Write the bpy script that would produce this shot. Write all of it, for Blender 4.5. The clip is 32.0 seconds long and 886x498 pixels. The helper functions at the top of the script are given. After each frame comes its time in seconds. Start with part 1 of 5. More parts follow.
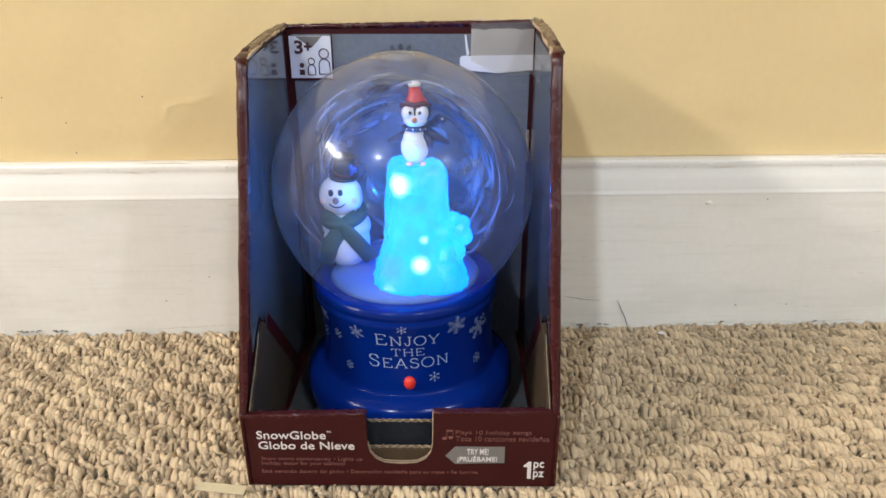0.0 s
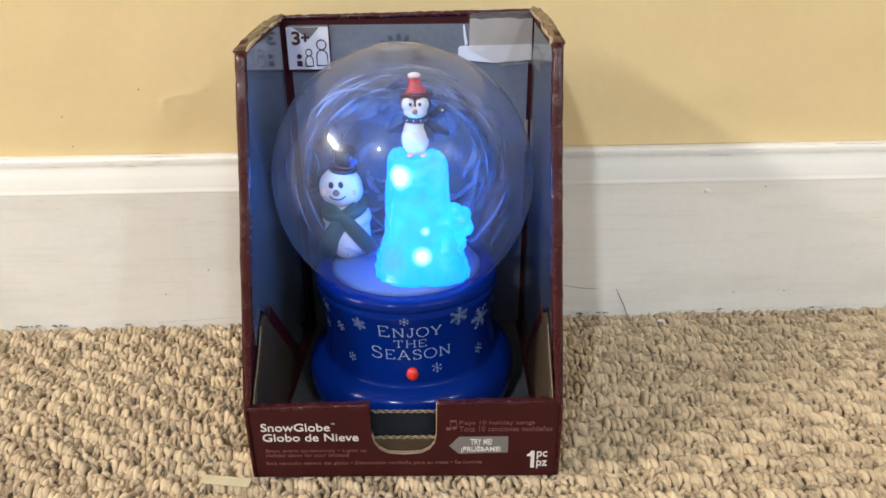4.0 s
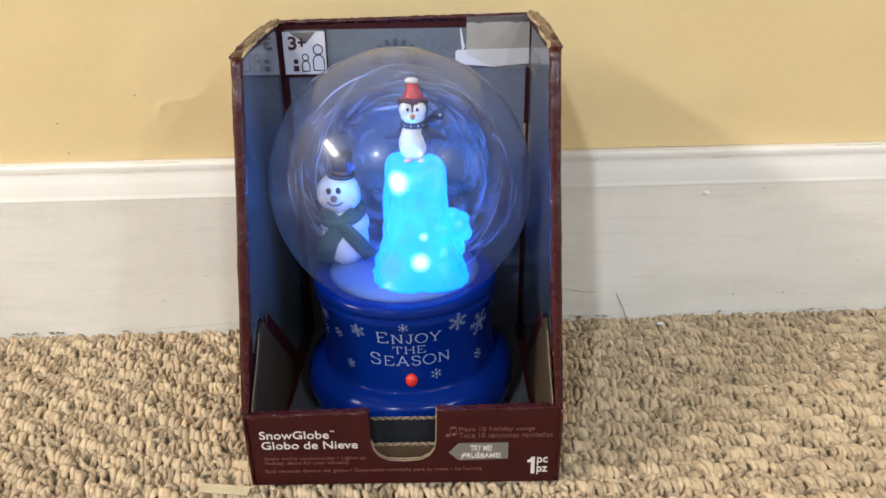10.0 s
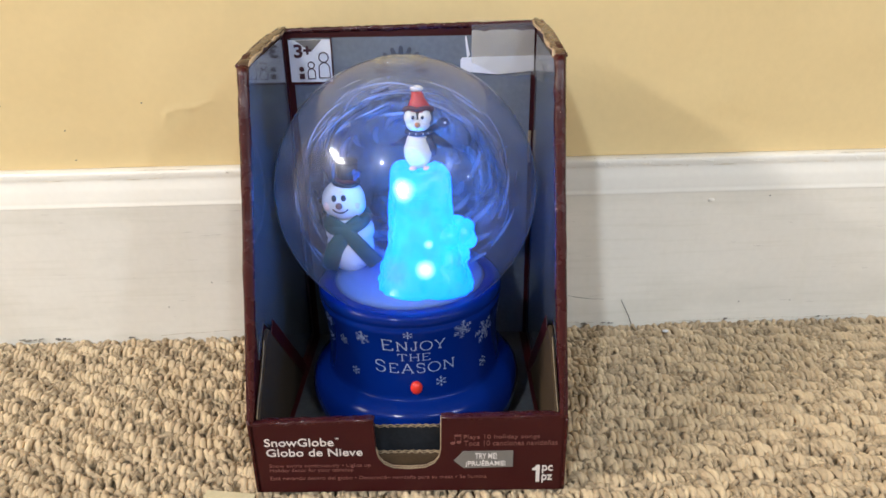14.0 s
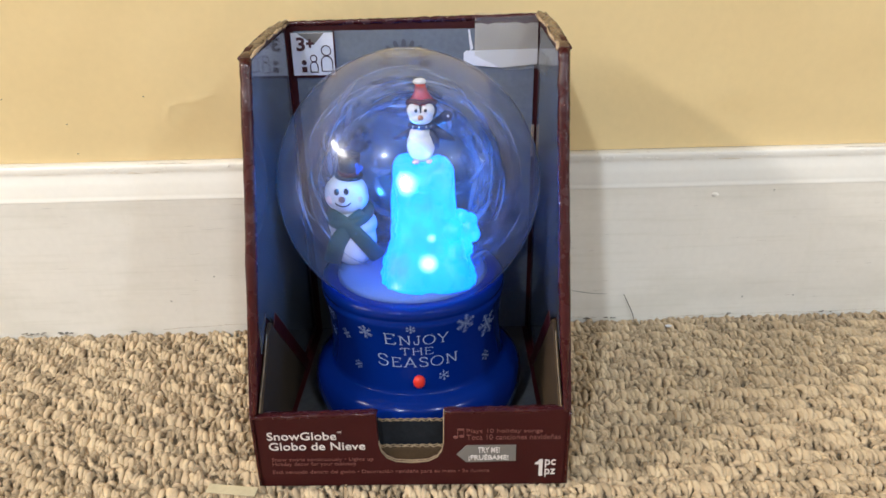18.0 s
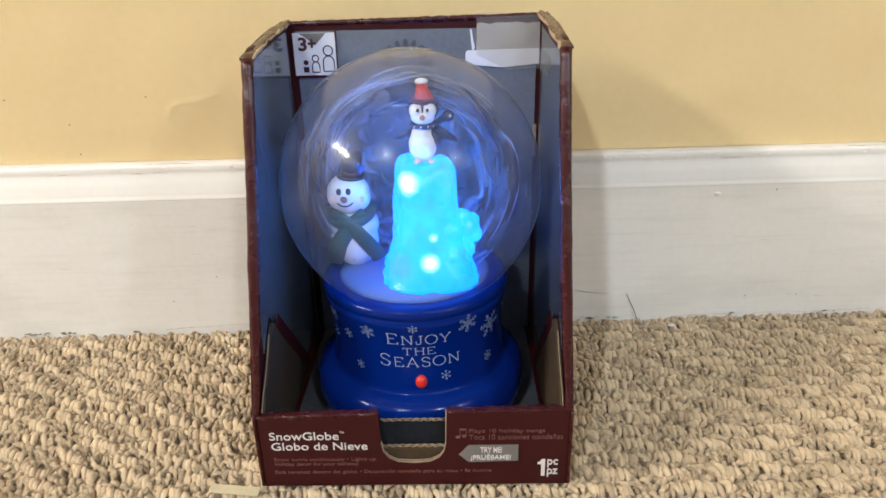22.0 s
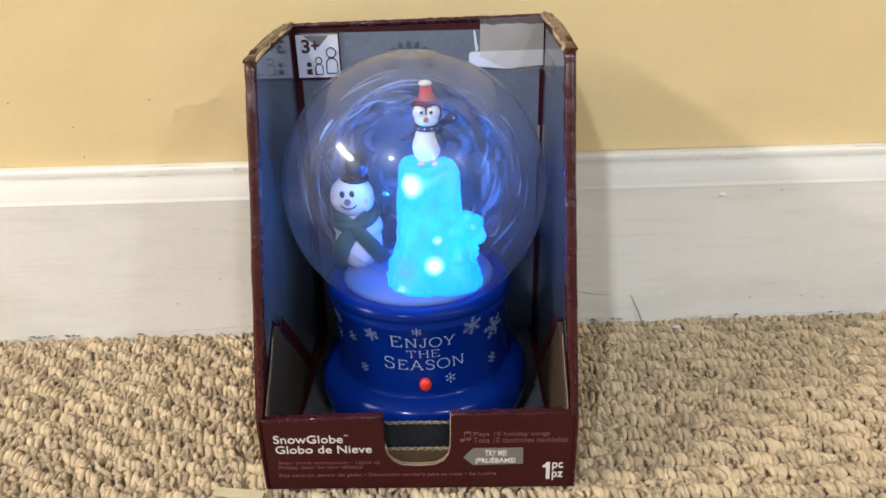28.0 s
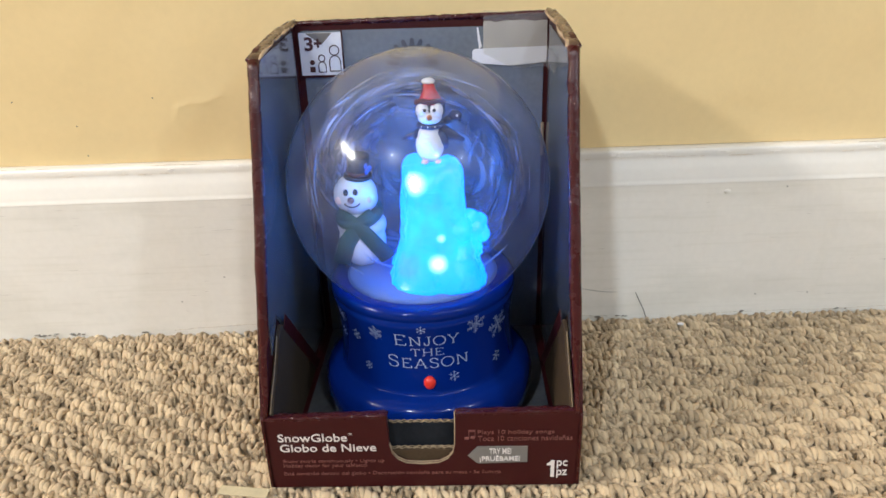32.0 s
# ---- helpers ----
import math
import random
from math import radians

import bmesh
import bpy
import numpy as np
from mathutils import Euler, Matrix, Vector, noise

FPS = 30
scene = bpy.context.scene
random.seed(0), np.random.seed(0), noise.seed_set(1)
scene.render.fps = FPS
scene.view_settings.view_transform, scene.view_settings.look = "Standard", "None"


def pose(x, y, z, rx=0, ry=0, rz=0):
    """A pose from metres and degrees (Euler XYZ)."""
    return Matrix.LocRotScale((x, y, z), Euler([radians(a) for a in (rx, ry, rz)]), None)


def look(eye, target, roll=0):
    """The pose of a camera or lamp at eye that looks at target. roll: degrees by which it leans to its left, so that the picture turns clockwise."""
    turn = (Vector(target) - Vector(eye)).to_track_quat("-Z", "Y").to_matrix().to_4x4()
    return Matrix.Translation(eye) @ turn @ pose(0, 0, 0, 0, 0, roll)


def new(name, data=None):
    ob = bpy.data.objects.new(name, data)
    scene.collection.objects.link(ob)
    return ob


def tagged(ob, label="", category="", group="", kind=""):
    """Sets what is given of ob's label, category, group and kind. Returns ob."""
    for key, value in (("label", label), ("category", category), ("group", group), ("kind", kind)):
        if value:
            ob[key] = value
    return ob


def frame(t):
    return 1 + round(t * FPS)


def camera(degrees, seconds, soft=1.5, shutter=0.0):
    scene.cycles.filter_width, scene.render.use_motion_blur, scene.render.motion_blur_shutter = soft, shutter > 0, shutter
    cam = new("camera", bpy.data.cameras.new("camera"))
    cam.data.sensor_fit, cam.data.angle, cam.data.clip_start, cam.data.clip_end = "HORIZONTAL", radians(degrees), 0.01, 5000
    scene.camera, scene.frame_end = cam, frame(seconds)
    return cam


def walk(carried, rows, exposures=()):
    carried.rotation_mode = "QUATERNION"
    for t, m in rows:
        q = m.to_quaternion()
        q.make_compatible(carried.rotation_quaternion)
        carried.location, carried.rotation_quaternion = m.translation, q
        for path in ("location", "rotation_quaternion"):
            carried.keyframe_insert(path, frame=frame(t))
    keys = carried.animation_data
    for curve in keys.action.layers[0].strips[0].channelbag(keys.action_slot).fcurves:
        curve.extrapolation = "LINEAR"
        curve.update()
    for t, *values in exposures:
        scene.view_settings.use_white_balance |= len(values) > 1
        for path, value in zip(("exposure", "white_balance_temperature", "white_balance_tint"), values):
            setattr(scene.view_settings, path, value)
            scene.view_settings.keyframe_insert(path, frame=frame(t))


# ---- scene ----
cam = camera(65.0, 32.0, soft=1.6)

PATH = [
    (0, (0.02518, -0.47558, 0.26725), (0.03389, -0.06112, 0.09220), -0.206),
    (0.5, (0.02537, -0.47483, 0.26774), (0.03731, -0.06028, 0.09307), 0.029),
    (1, (0.02615, -0.47442, 0.26820), (0.03895, -0.05931, 0.09492), 0.109),
    (1.5, (0.02582, -0.47431, 0.26815), (0.04030, -0.05943, 0.09447), 0.187),
    (2, (0.02511, -0.47387, 0.26853), (0.04095, -0.05987, 0.09286), 0.088),
    (2.5, (0.02448, -0.47377, 0.26845), (0.03932, -0.06104, 0.08977), -0.124),
    (3, (0.02180, -0.47504, 0.26905), (0.03399, -0.06309, 0.08836), -0.554),
    (3.5, (0.02105, -0.47508, 0.26887), (0.03344, -0.06373, 0.08685), -0.572),
    (5.5, (0.02083, -0.47434, 0.26890), (0.03437, -0.06291, 0.08714), -0.765),
    (6, (0.02028, -0.47393, 0.26876), (0.03314, -0.06278, 0.08631), -1.033),
    (6.5, (0.02068, -0.47387, 0.26966), (0.03535, -0.06213, 0.08868), -0.854),
    (7, (0.02103, -0.47313, 0.27049), (0.03625, -0.06138, 0.08958), -0.733),
    (7.5, (0.02118, -0.47334, 0.27049), (0.03573, -0.06144, 0.08986), -0.799),
    (8, (0.02046, -0.47265, 0.27078), (0.03544, -0.06068, 0.09034), -0.766),
    (8.5, (0.02066, -0.47261, 0.27166), (0.03540, -0.06053, 0.09145), -0.693),
    (9, (0.02110, -0.47258, 0.27125), (0.03432, -0.06030, 0.09138), -0.949),
    (9.5, (0.02051, -0.47255, 0.27079), (0.03456, -0.06077, 0.08984), -0.867),
    (10, (0.02096, -0.47242, 0.27054), (0.03473, -0.06089, 0.08901), -0.906),
    (10.5, (0.02063, -0.47219, 0.27096), (0.03497, -0.06029, 0.09032), -0.909),
    (11, (0.02075, -0.47210, 0.27121), (0.03386, -0.05965, 0.09173), -0.830),
    (11.5, (0.02081, -0.47208, 0.27152), (0.03316, -0.05949, 0.09231), -0.952),
    (12, (0.02047, -0.47269, 0.27189), (0.03210, -0.05977, 0.09339), -0.928),
    (12.5, (0.02061, -0.47253, 0.27150), (0.03265, -0.05908, 0.09427), -0.903),
    (13, (0.02091, -0.47264, 0.27129), (0.03277, -0.05966, 0.09294), -0.966),
    (13.5, (0.02102, -0.47238, 0.27126), (0.03255, -0.05887, 0.09413), -0.945),
    (14, (0.02130, -0.47227, 0.27175), (0.03163, -0.05924, 0.09342), -1.050),
    (14.5, (0.02122, -0.47252, 0.27065), (0.03142, -0.05933, 0.09271), -1.081),
    (16.5, (0.02057, -0.47233, 0.27082), (0.02941, -0.05967, 0.09156), -1.064),
    (17, (0.02125, -0.47229, 0.27068), (0.02998, -0.05945, 0.09182), -1.120),
    (17.5, (0.01976, -0.47212, 0.27130), (0.02830, -0.05977, 0.09133), -1.042),
    (18, (0.02047, -0.47162, 0.27015), (0.02975, -0.05959, 0.08946), -1.035),
    (18.5, (0.02049, -0.47144, 0.27082), (0.02953, -0.05971, 0.08945), -1.085),
    (19, (0.02032, -0.47237, 0.27038), (0.02936, -0.06118, 0.08778), -1.151),
    (19.5, (0.02026, -0.47250, 0.27041), (0.03033, -0.06085, 0.08891), -0.993),
    (20, (0.02038, -0.47199, 0.27046), (0.03020, -0.06069, 0.08815), -1.097),
    (20.5, (0.02046, -0.47196, 0.26970), (0.02961, -0.06080, 0.08703), -1.172),
    (21, (0.02055, -0.47193, 0.26946), (0.02915, -0.06116, 0.08589), -1.227),
    (21.5, (0.02028, -0.47184, 0.26949), (0.02903, -0.06079, 0.08658), -1.153),
    (22, (0.02076, -0.47142, 0.27031), (0.02838, -0.05949, 0.08931), -1.218),
    (22.5, (0.02013, -0.47143, 0.27155), (0.02738, -0.05965, 0.09021), -1.251),
    (23, (0.02002, -0.47112, 0.27109), (0.02913, -0.05892, 0.09079), -1.042),
    (23.5, (0.02002, -0.47124, 0.27098), (0.02882, -0.05920, 0.09030), -1.060),
    (24, (0.02010, -0.47063, 0.27091), (0.02878, -0.05892, 0.08946), -1.077),
    (24.5, (0.02052, -0.47028, 0.27164), (0.02866, -0.05844, 0.09047), -1.188),
    (25, (0.02039, -0.47011, 0.27095), (0.02843, -0.05826, 0.08980), -1.204),
    (25.5, (0.02053, -0.47014, 0.27102), (0.02795, -0.05799, 0.09053), -1.234),
    (27.5, (0.02075, -0.46944, 0.27130), (0.02652, -0.05769, 0.08984), -1.470),
    (28, (0.02031, -0.46994, 0.27089), (0.02596, -0.05786, 0.09016), -1.453),
    (28.5, (0.02044, -0.46965, 0.27138), (0.02474, -0.05809, 0.08945), -1.533),
    (29, (0.01990, -0.46938, 0.27086), (0.02448, -0.05832, 0.08780), -1.598),
    (29.5, (0.02024, -0.46894, 0.27127), (0.02499, -0.05818, 0.08754), -1.607),
    (30, (0.02071, -0.46903, 0.27038), (0.02462, -0.05762, 0.08810), -1.644),
    (30.5, (0.02053, -0.46846, 0.27141), (0.02429, -0.05732, 0.08849), -1.671),
    (31, (0.02036, -0.46880, 0.27127), (0.02401, -0.05763, 0.08845), -1.709),
    (31.5, (0.02007, -0.46861, 0.27161), (0.02371, -0.05766, 0.08829), -1.750),
    (32, (0.02077, -0.46875, 0.27172), (0.02343, -0.05771, 0.08859), -1.798),
]
walk(cam, [(t, look(eye, target, roll)) for t, eye, target, roll in PATH])

# ---- light ----
WARM = (0.838, 0.945, 1.075)
COOL = (1.0, 0.952, 0.905)
CEILING = 2.4
scene.view_settings.exposure = 0.0
world = bpy.data.worlds.new("world")
world.use_nodes = True
world.node_tree.nodes["Background"].inputs[0].default_value = (0.8, 0.75, 0.68, 1)
world.node_tree.nodes["Background"].inputs[1].default_value = 0.02
scene.world = world


def area_lamp(name, x, y, sx, sy, power, colour, disc=True):
    data = bpy.data.lights.new(name, "AREA")
    data.shape = "DISK" if disc else "RECTANGLE"
    data.size, data.energy, data.color = sx, power, colour
    if not disc:
        data.size_y = sy
    ob = new(name, data)
    ob.matrix_world = pose(x, y, CEILING - 0.03)
    return tagged(ob, kind="structure")


DOWNLIGHTS = [(-1.05, -2.68), (1.0, -2.72), (2.55, -2.72), (5.4, -2.0), (5.7, -3.75)]
TUBE = (-3.46, -1.36)
for (x, y), power in zip(DOWNLIGHTS, (68, 38, 60, 50, 46)):
    area_lamp("downlight_lamp", x, y, 0.19, 0.19, power, WARM)
area_lamp("panel_lamp", TUBE[0], TUBE[1], 0.5, 1.45, 214, COOL, disc=False)


# ---- materials ----
def material(name, colour, rough=0.5, metal=0.0, vary=0.12, scale=40.0, fine=400.0, bump=0.15, depth=0.0004, coat=0.0, spec=0.5, other=None,
             coords="Object", sheen=0.0):
    """A surface that varies at two scales in colour, gloss and relief."""
    m = bpy.data.materials.new(name)
    m.use_nodes = True
    n, l = m.node_tree.nodes, m.node_tree.links
    b = n["Principled BSDF"]
    tc = n.new("ShaderNodeTexCoord")
    big = n.new("ShaderNodeTexNoise")
    big.inputs["Scale"].default_value, big.inputs["Detail"].default_value = scale, 4
    small = n.new("ShaderNodeTexNoise")
    small.inputs["Scale"].default_value, small.inputs["Detail"].default_value = fine, 3
    for t in (big, small):
        l.new(tc.outputs[coords], t.inputs["Vector"])
    mix = n.new("ShaderNodeMath")
    mix.operation = "MULTIPLY_ADD"
    mix.inputs[1].default_value = 0.6
    half = n.new("ShaderNodeMath")
    half.operation = "MULTIPLY"
    half.inputs[1].default_value = 0.4
    l.new(small.outputs["Fac"], half.inputs[0])
    l.new(big.outputs["Fac"], mix.inputs[0])
    l.new(half.outputs[0], mix.inputs[2])
    ramp = n.new("ShaderNodeValToRGB")
    ramp.color_ramp.elements[0].position, ramp.color_ramp.elements[1].position = 0.3, 0.7
    low = [c * (1 - vary) for c in colour]
    high = list(other) if other else [min(1, c * (1 + vary)) for c in colour]
    ramp.color_ramp.elements[0].color, ramp.color_ramp.elements[1].color = (*low, 1), (*high, 1)
    l.new(mix.outputs[0], ramp.inputs[0])
    l.new(ramp.outputs[0], b.inputs["Base Color"])
    rr = n.new("ShaderNodeMapRange")
    rr.inputs["To Min"].default_value, rr.inputs["To Max"].default_value = max(0.02, rough - 0.08), min(1, rough + 0.08)
    l.new(big.outputs["Fac"], rr.inputs["Value"])
    l.new(rr.outputs[0], b.inputs["Roughness"])
    b.inputs["Metallic"].default_value = metal
    b.inputs["Coat Weight"].default_value = coat
    b.inputs["Specular IOR Level"].default_value = spec
    b.inputs["Sheen Weight"].default_value = sheen
    if bump:
        bp = n.new("ShaderNodeBump")
        bp.inputs["Strength"].default_value, bp.inputs["Distance"].default_value = bump, depth
        l.new(mix.outputs[0], bp.inputs["Height"])
        l.new(bp.outputs[0], b.inputs["Normal"])
    return m


def worn_glint_edge(name, colour, paper, amount=0.62, scale=260.0):
    """Printed board whose fold is rubbed through to the paper in flecks, some painting glints."""
    m = material(name, colour, 0.27, scale=110, fine=380, spec=0.5, bump=0.8, depth=0.0006)
    n, l = m.node_tree.nodes, m.node_tree.links
    b = n["Principled BSDF"]
    old = b.inputs["Base Color"].links[0].from_socket
    tc = n.new("ShaderNodeTexCoord")
    mp = n.new("ShaderNodeMapping")
    mp.inputs["Scale"].default_value = (1, 0.7, 0.45)
    spots = n.new("ShaderNodeTexNoise")
    spots.inputs["Scale"].default_value, spots.inputs["Detail"].default_value = scale, 5
    spots.inputs["Roughness"].default_value = 0.65
    l.new(tc.outputs["Object"], mp.inputs["Vector"])
    l.new(mp.outputs[0], spots.inputs["Vector"])
    ramp = n.new("ShaderNodeValToRGB")
    ramp.color_ramp.elements[0].position, ramp.color_ramp.elements[1].position = amount, amount + 0.04
    mix = n.new("ShaderNodeMix")
    mix.data_type = "RGBA"
    l.new(spots.outputs["Fac"], ramp.inputs[0])
    l.new(ramp.outputs[0], mix.inputs["Factor"])
    l.new(old, mix.inputs["A"])
    mix.inputs["B"].default_value = (*paper, 1)
    l.new(mix.outputs["Result"], b.inputs["Base Color"])
    return m


def brushed(m):
    """Old brush-painted wood: lengthwise strokes and dull grey rubbed patches."""
    n, l = m.node_tree.nodes, m.node_tree.links
    b = n["Principled BSDF"]
    old = b.inputs["Base Color"].links[0].from_socket
    tc = n.new("ShaderNodeTexCoord")
    for stretch, scale, low, dull in (((0.05, 1, 1), 260, 0.52, 0.955), ((0.35, 1, 1), 24, 0.50, 0.92), ((1, 1, 0.12), 60, 0.60, 0.975)):
        mp, strokes, ramp, mix = n.new("ShaderNodeMapping"), n.new("ShaderNodeTexNoise"), n.new("ShaderNodeMapRange"), n.new("ShaderNodeMix")
        mp.inputs["Scale"].default_value = stretch
        strokes.inputs["Scale"].default_value, strokes.inputs["Detail"].default_value = scale, 4
        for key, value in (("From Min", low), ("From Max", low + 0.16), ("To Min", 0.0), ("To Max", 1.0)):
            ramp.inputs[key].default_value = value
        l.new(tc.outputs["Object"], mp.inputs["Vector"])
        l.new(mp.outputs[0], strokes.inputs["Vector"])
        l.new(strokes.outputs["Fac"], ramp.inputs["Value"])
        mix.data_type, mix.blend_type = "RGBA", "MULTIPLY"
        l.new(ramp.outputs[0], mix.inputs["Factor"])
        l.new(old, mix.inputs["A"])
        mix.inputs["B"].default_value = (dull, dull, dull * 0.985, 1)
        old = mix.outputs["Result"]
    l.new(old, b.inputs["Base Color"])


PAINT_WALL = material("wall_paint", (0.78, 0.60, 0.31), 0.62, vary=0.035, scale=5, fine=160, bump=0.35, depth=0.0012)
PAINT_WHITE = material("white_trim_paint", (0.79, 0.762, 0.70), 0.4, vary=0.03, scale=9, fine=220, bump=0.25, depth=0.0006)
PAINT_BOARD = material("off_white_board_paint", (0.83, 0.795, 0.72), 0.42, vary=0.04, scale=7, fine=200, bump=0.25, depth=0.0006)
brushed(PAINT_BOARD)
PAINT_CEILING = material("ceiling_paint", (0.55, 0.54, 0.52), 0.8, vary=0.02, scale=3, fine=120)
ROOM_CARPET = material("far_carpet", (0.33, 0.255, 0.16), 0.95, vary=0.35, scale=70, fine=200, bump=0.8, depth=0.004)
PAINT_FAR = material("taupe_wall_paint", (0.20, 0.175, 0.15), 0.7, vary=0.05, scale=4, fine=120)
MAROON = material("maroon_print", (0.041, 0.0046, 0.0052), 0.45, vary=0.12, scale=50, fine=500, bump=0.12, spec=0.3)
# On the maroon folds the pale flecks are wear and painted crease glints.
MAROON_EDGE = worn_glint_edge("maroon_print_worn_glints", (0.046, 0.0052, 0.0055), (0.45, 0.27, 0.22), 0.67, 620)
BARE_BOARD = worn_glint_edge("torn_brown_board", (0.105, 0.062, 0.036), (0.24, 0.165, 0.10), 0.60, 170)
PALE_BOARD = material("torn_pale_board", (0.42, 0.31, 0.20), 0.9, vary=0.25, scale=200, fine=900, bump=0.6, spec=0.1)
TOP_EDGE = worn_glint_edge("maroon_print_rubbed_glints", (0.045, 0.0055, 0.0065), (0.50, 0.34, 0.30), 0.625, 520)
# One grey print: back toned lighter, sides darker, for the light they get.
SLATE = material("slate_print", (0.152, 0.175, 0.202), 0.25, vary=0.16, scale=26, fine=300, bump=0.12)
SLATE_GLOSS_SHADED = material("slate_gloss_print_shaded", (0.08, 0.093, 0.108), 0.14, vary=0.14, scale=26, fine=300, bump=0.06, coat=0.3)
SLATE_INK = material("dark_slate_ink", (0.06, 0.07, 0.088), 0.35, vary=0.1, bump=0)
SLATE_FLOOR = material("slate_print_scuffed", (0.085, 0.092, 0.099), 0.5, vary=0.3, scale=45, fine=300, bump=0.2)
NIGHT = material("dark_slate_print", (0.016, 0.018, 0.022), 0.6, vary=0.3, scale=60, spec=0.05)
KRAFT = material("kraft_board", (0.068, 0.045, 0.026), 0.85, vary=0.16, scale=90, fine=700, bump=0.3, spec=0.08)
# Kraft again for the left flap, darkened for the shade it stands in.
KRAFT_SHADED = material("kraft_board_shaded", (0.050, 0.036, 0.024), 0.75, vary=0.2, scale=90, fine=700, bump=0.3, spec=0.08)
KRAFT_EDGE = material("kraft_cut_edge", (0.30, 0.225, 0.14), 0.9, vary=0.35, scale=500, fine=1500, bump=0.6)
PAPER = material("white_paper", (0.72, 0.72, 0.74), 0.55, vary=0.05, scale=60, fine=500)
TORN = material("torn_grey_paper", (0.40, 0.37, 0.33), 0.8, vary=0.12, scale=120, fine=900, bump=0.5)
INK_WHITE = material("white_ink", (0.72, 0.66, 0.62), 0.45, vary=0.04, bump=0)
INK_PINK = material("dull_rose_ink", (0.185, 0.068, 0.058), 0.45, vary=0.1, bump=0)
INK_GREY = material("grey_ink", (0.18, 0.165, 0.148), 0.45, vary=0.08, bump=0)
INK_DARK = material("dark_plum_ink", (0.06, 0.018, 0.022), 0.45, vary=0.08, bump=0)
BLUE = material("blue_gloss_plastic", (0.0013, 0.0165, 0.158), 0.17, vary=0.06, scale=30, fine=200, bump=0.03, spec=0.16)
FLAKE_INK = material("pale_blue_ink", (0.30, 0.38, 0.60), 0.4, vary=0.08, scale=200, bump=0)
RED_BUTTON = material("red_rubber", (0.72, 0.035, 0.02), 0.42, vary=0.06)
SNOW = material("pale_blue_plastic_snow", (0.12, 0.205, 0.48), 0.7, vary=0.06, scale=200, fine=1200, bump=0.5, depth=0.0005)
RESIN_WHITE = material("white_resin", (0.74, 0.74, 0.74), 0.45, vary=0.05, scale=120, fine=800, bump=0.25)
RESIN_BLACK = material("black_resin", (0.012, 0.012, 0.018), 0.32, vary=0.2, scale=120)
RESIN_NAVY = material("navy_resin", (0.015, 0.023, 0.080), 0.35, vary=0.2, scale=120)
# The ice's blue light on the hat sprig is put into this colour.
RESIN_BLUE_LIT = material("blue_lit_resin", (0.02, 0.11, 0.48), 0.4, vary=0.2, scale=120)
RESIN_GREEN = material("green_resin", (0.012, 0.062, 0.045), 0.5, vary=0.3, scale=300, fine=1500, bump=0.4)
RESIN_RED = material("red_resin", (0.5, 0.02, 0.018), 0.4, vary=0.2, scale=250, bump=0.3)
RESIN_DARKRED = material("dark_red_resin", (0.07, 0.008, 0.012), 0.4, vary=0.2, scale=250, bump=0.3)
RESIN_ORANGE = material("orange_resin", (0.55, 0.2, 0.05), 0.45, vary=0.2, scale=200)
RESIN_BROWN = material("brown_resin", (0.20, 0.085, 0.065), 0.35, vary=0.3, scale=300)
RESIN_PINK = material("pink_blush_resin", (0.74, 0.55, 0.53), 0.5, vary=0.1)
DEBRIS = material("dark_fluff", (0.20, 0.18, 0.15), 0.9, vary=0.3)
GRIME = material("grey_brown_grime", (0.64, 0.58, 0.48), 0.9, vary=0.3, scale=200)
SCRATCH = material("dull_grey_scratch", (0.58, 0.545, 0.48), 0.8, vary=0.2, scale=200)
STRAW = material("straw_tape", (0.55, 0.47, 0.30), 0.7, vary=0.12, scale=120)


def carpet_material():
    """Undyed wool: cream stitches and grey-brown ones, each loop its own shade, with fine fibre relief."""
    m = material("berber_wool", (0.5, 0.39, 0.25), 0.95, vary=0.1, scale=160, fine=1700, bump=0.9, depth=0.0010, sheen=0.2, spec=0.15)
    n, l = m.node_tree.nodes, m.node_tree.links
    b = n["Principled BSDF"]
    geo, tc, yarn = n.new("ShaderNodeNewGeometry"), n.new("ShaderNodeTexCoord"), n.new("ShaderNodeAttribute")
    yarn.attribute_name = "yarn"
    fleck = n.new("ShaderNodeTexNoise")
    fleck.inputs["Scale"].default_value, fleck.inputs["Detail"].default_value = 330, 3
    l.new(tc.outputs["Object"], fleck.inputs["Vector"])
    total = yarn.outputs["Fac"]
    for source, weight in ((geo.outputs["Random Per Island"], 0.20), (fleck.outputs["Fac"], 0.32)):
        add = n.new("ShaderNodeMath")
        add.operation = "MULTIPLY_ADD"
        add.inputs[1].default_value = weight
        l.new(source, add.inputs[0])
        l.new(total, add.inputs[2])
        total = add.outputs[0]
    ramp = n.new("ShaderNodeValToRGB")
    e = ramp.color_ramp.elements
    e[0].position, e[0].color = 0.10, (0.25, 0.182, 0.108, 1)
    e[1].position, e[1].color = 1.0, (0.88, 0.72, 0.475, 1)
    for place, colour in ((0.38, (0.468, 0.353, 0.222, 1)), (0.62, (0.69, 0.532, 0.343, 1)), (0.82, (0.82, 0.648, 0.415, 1))):
        e.new(place).color = colour
    l.new(total, ramp.inputs[0])
    l.new(ramp.outputs[0], b.inputs["Base Color"])
    thru, mix = n.new("ShaderNodeBsdfTranslucent"), n.new("ShaderNodeMixShader")
    mix.inputs[0].default_value = 0.20
    l.new(ramp.outputs[0], thru.inputs["Color"])
    l.new(b.outputs[0], mix.inputs[1])
    l.new(thru.outputs[0], mix.inputs[2])
    l.new(mix.outputs[0], n["Material Output"].inputs[0])
    return m


CARPET = carpet_material()


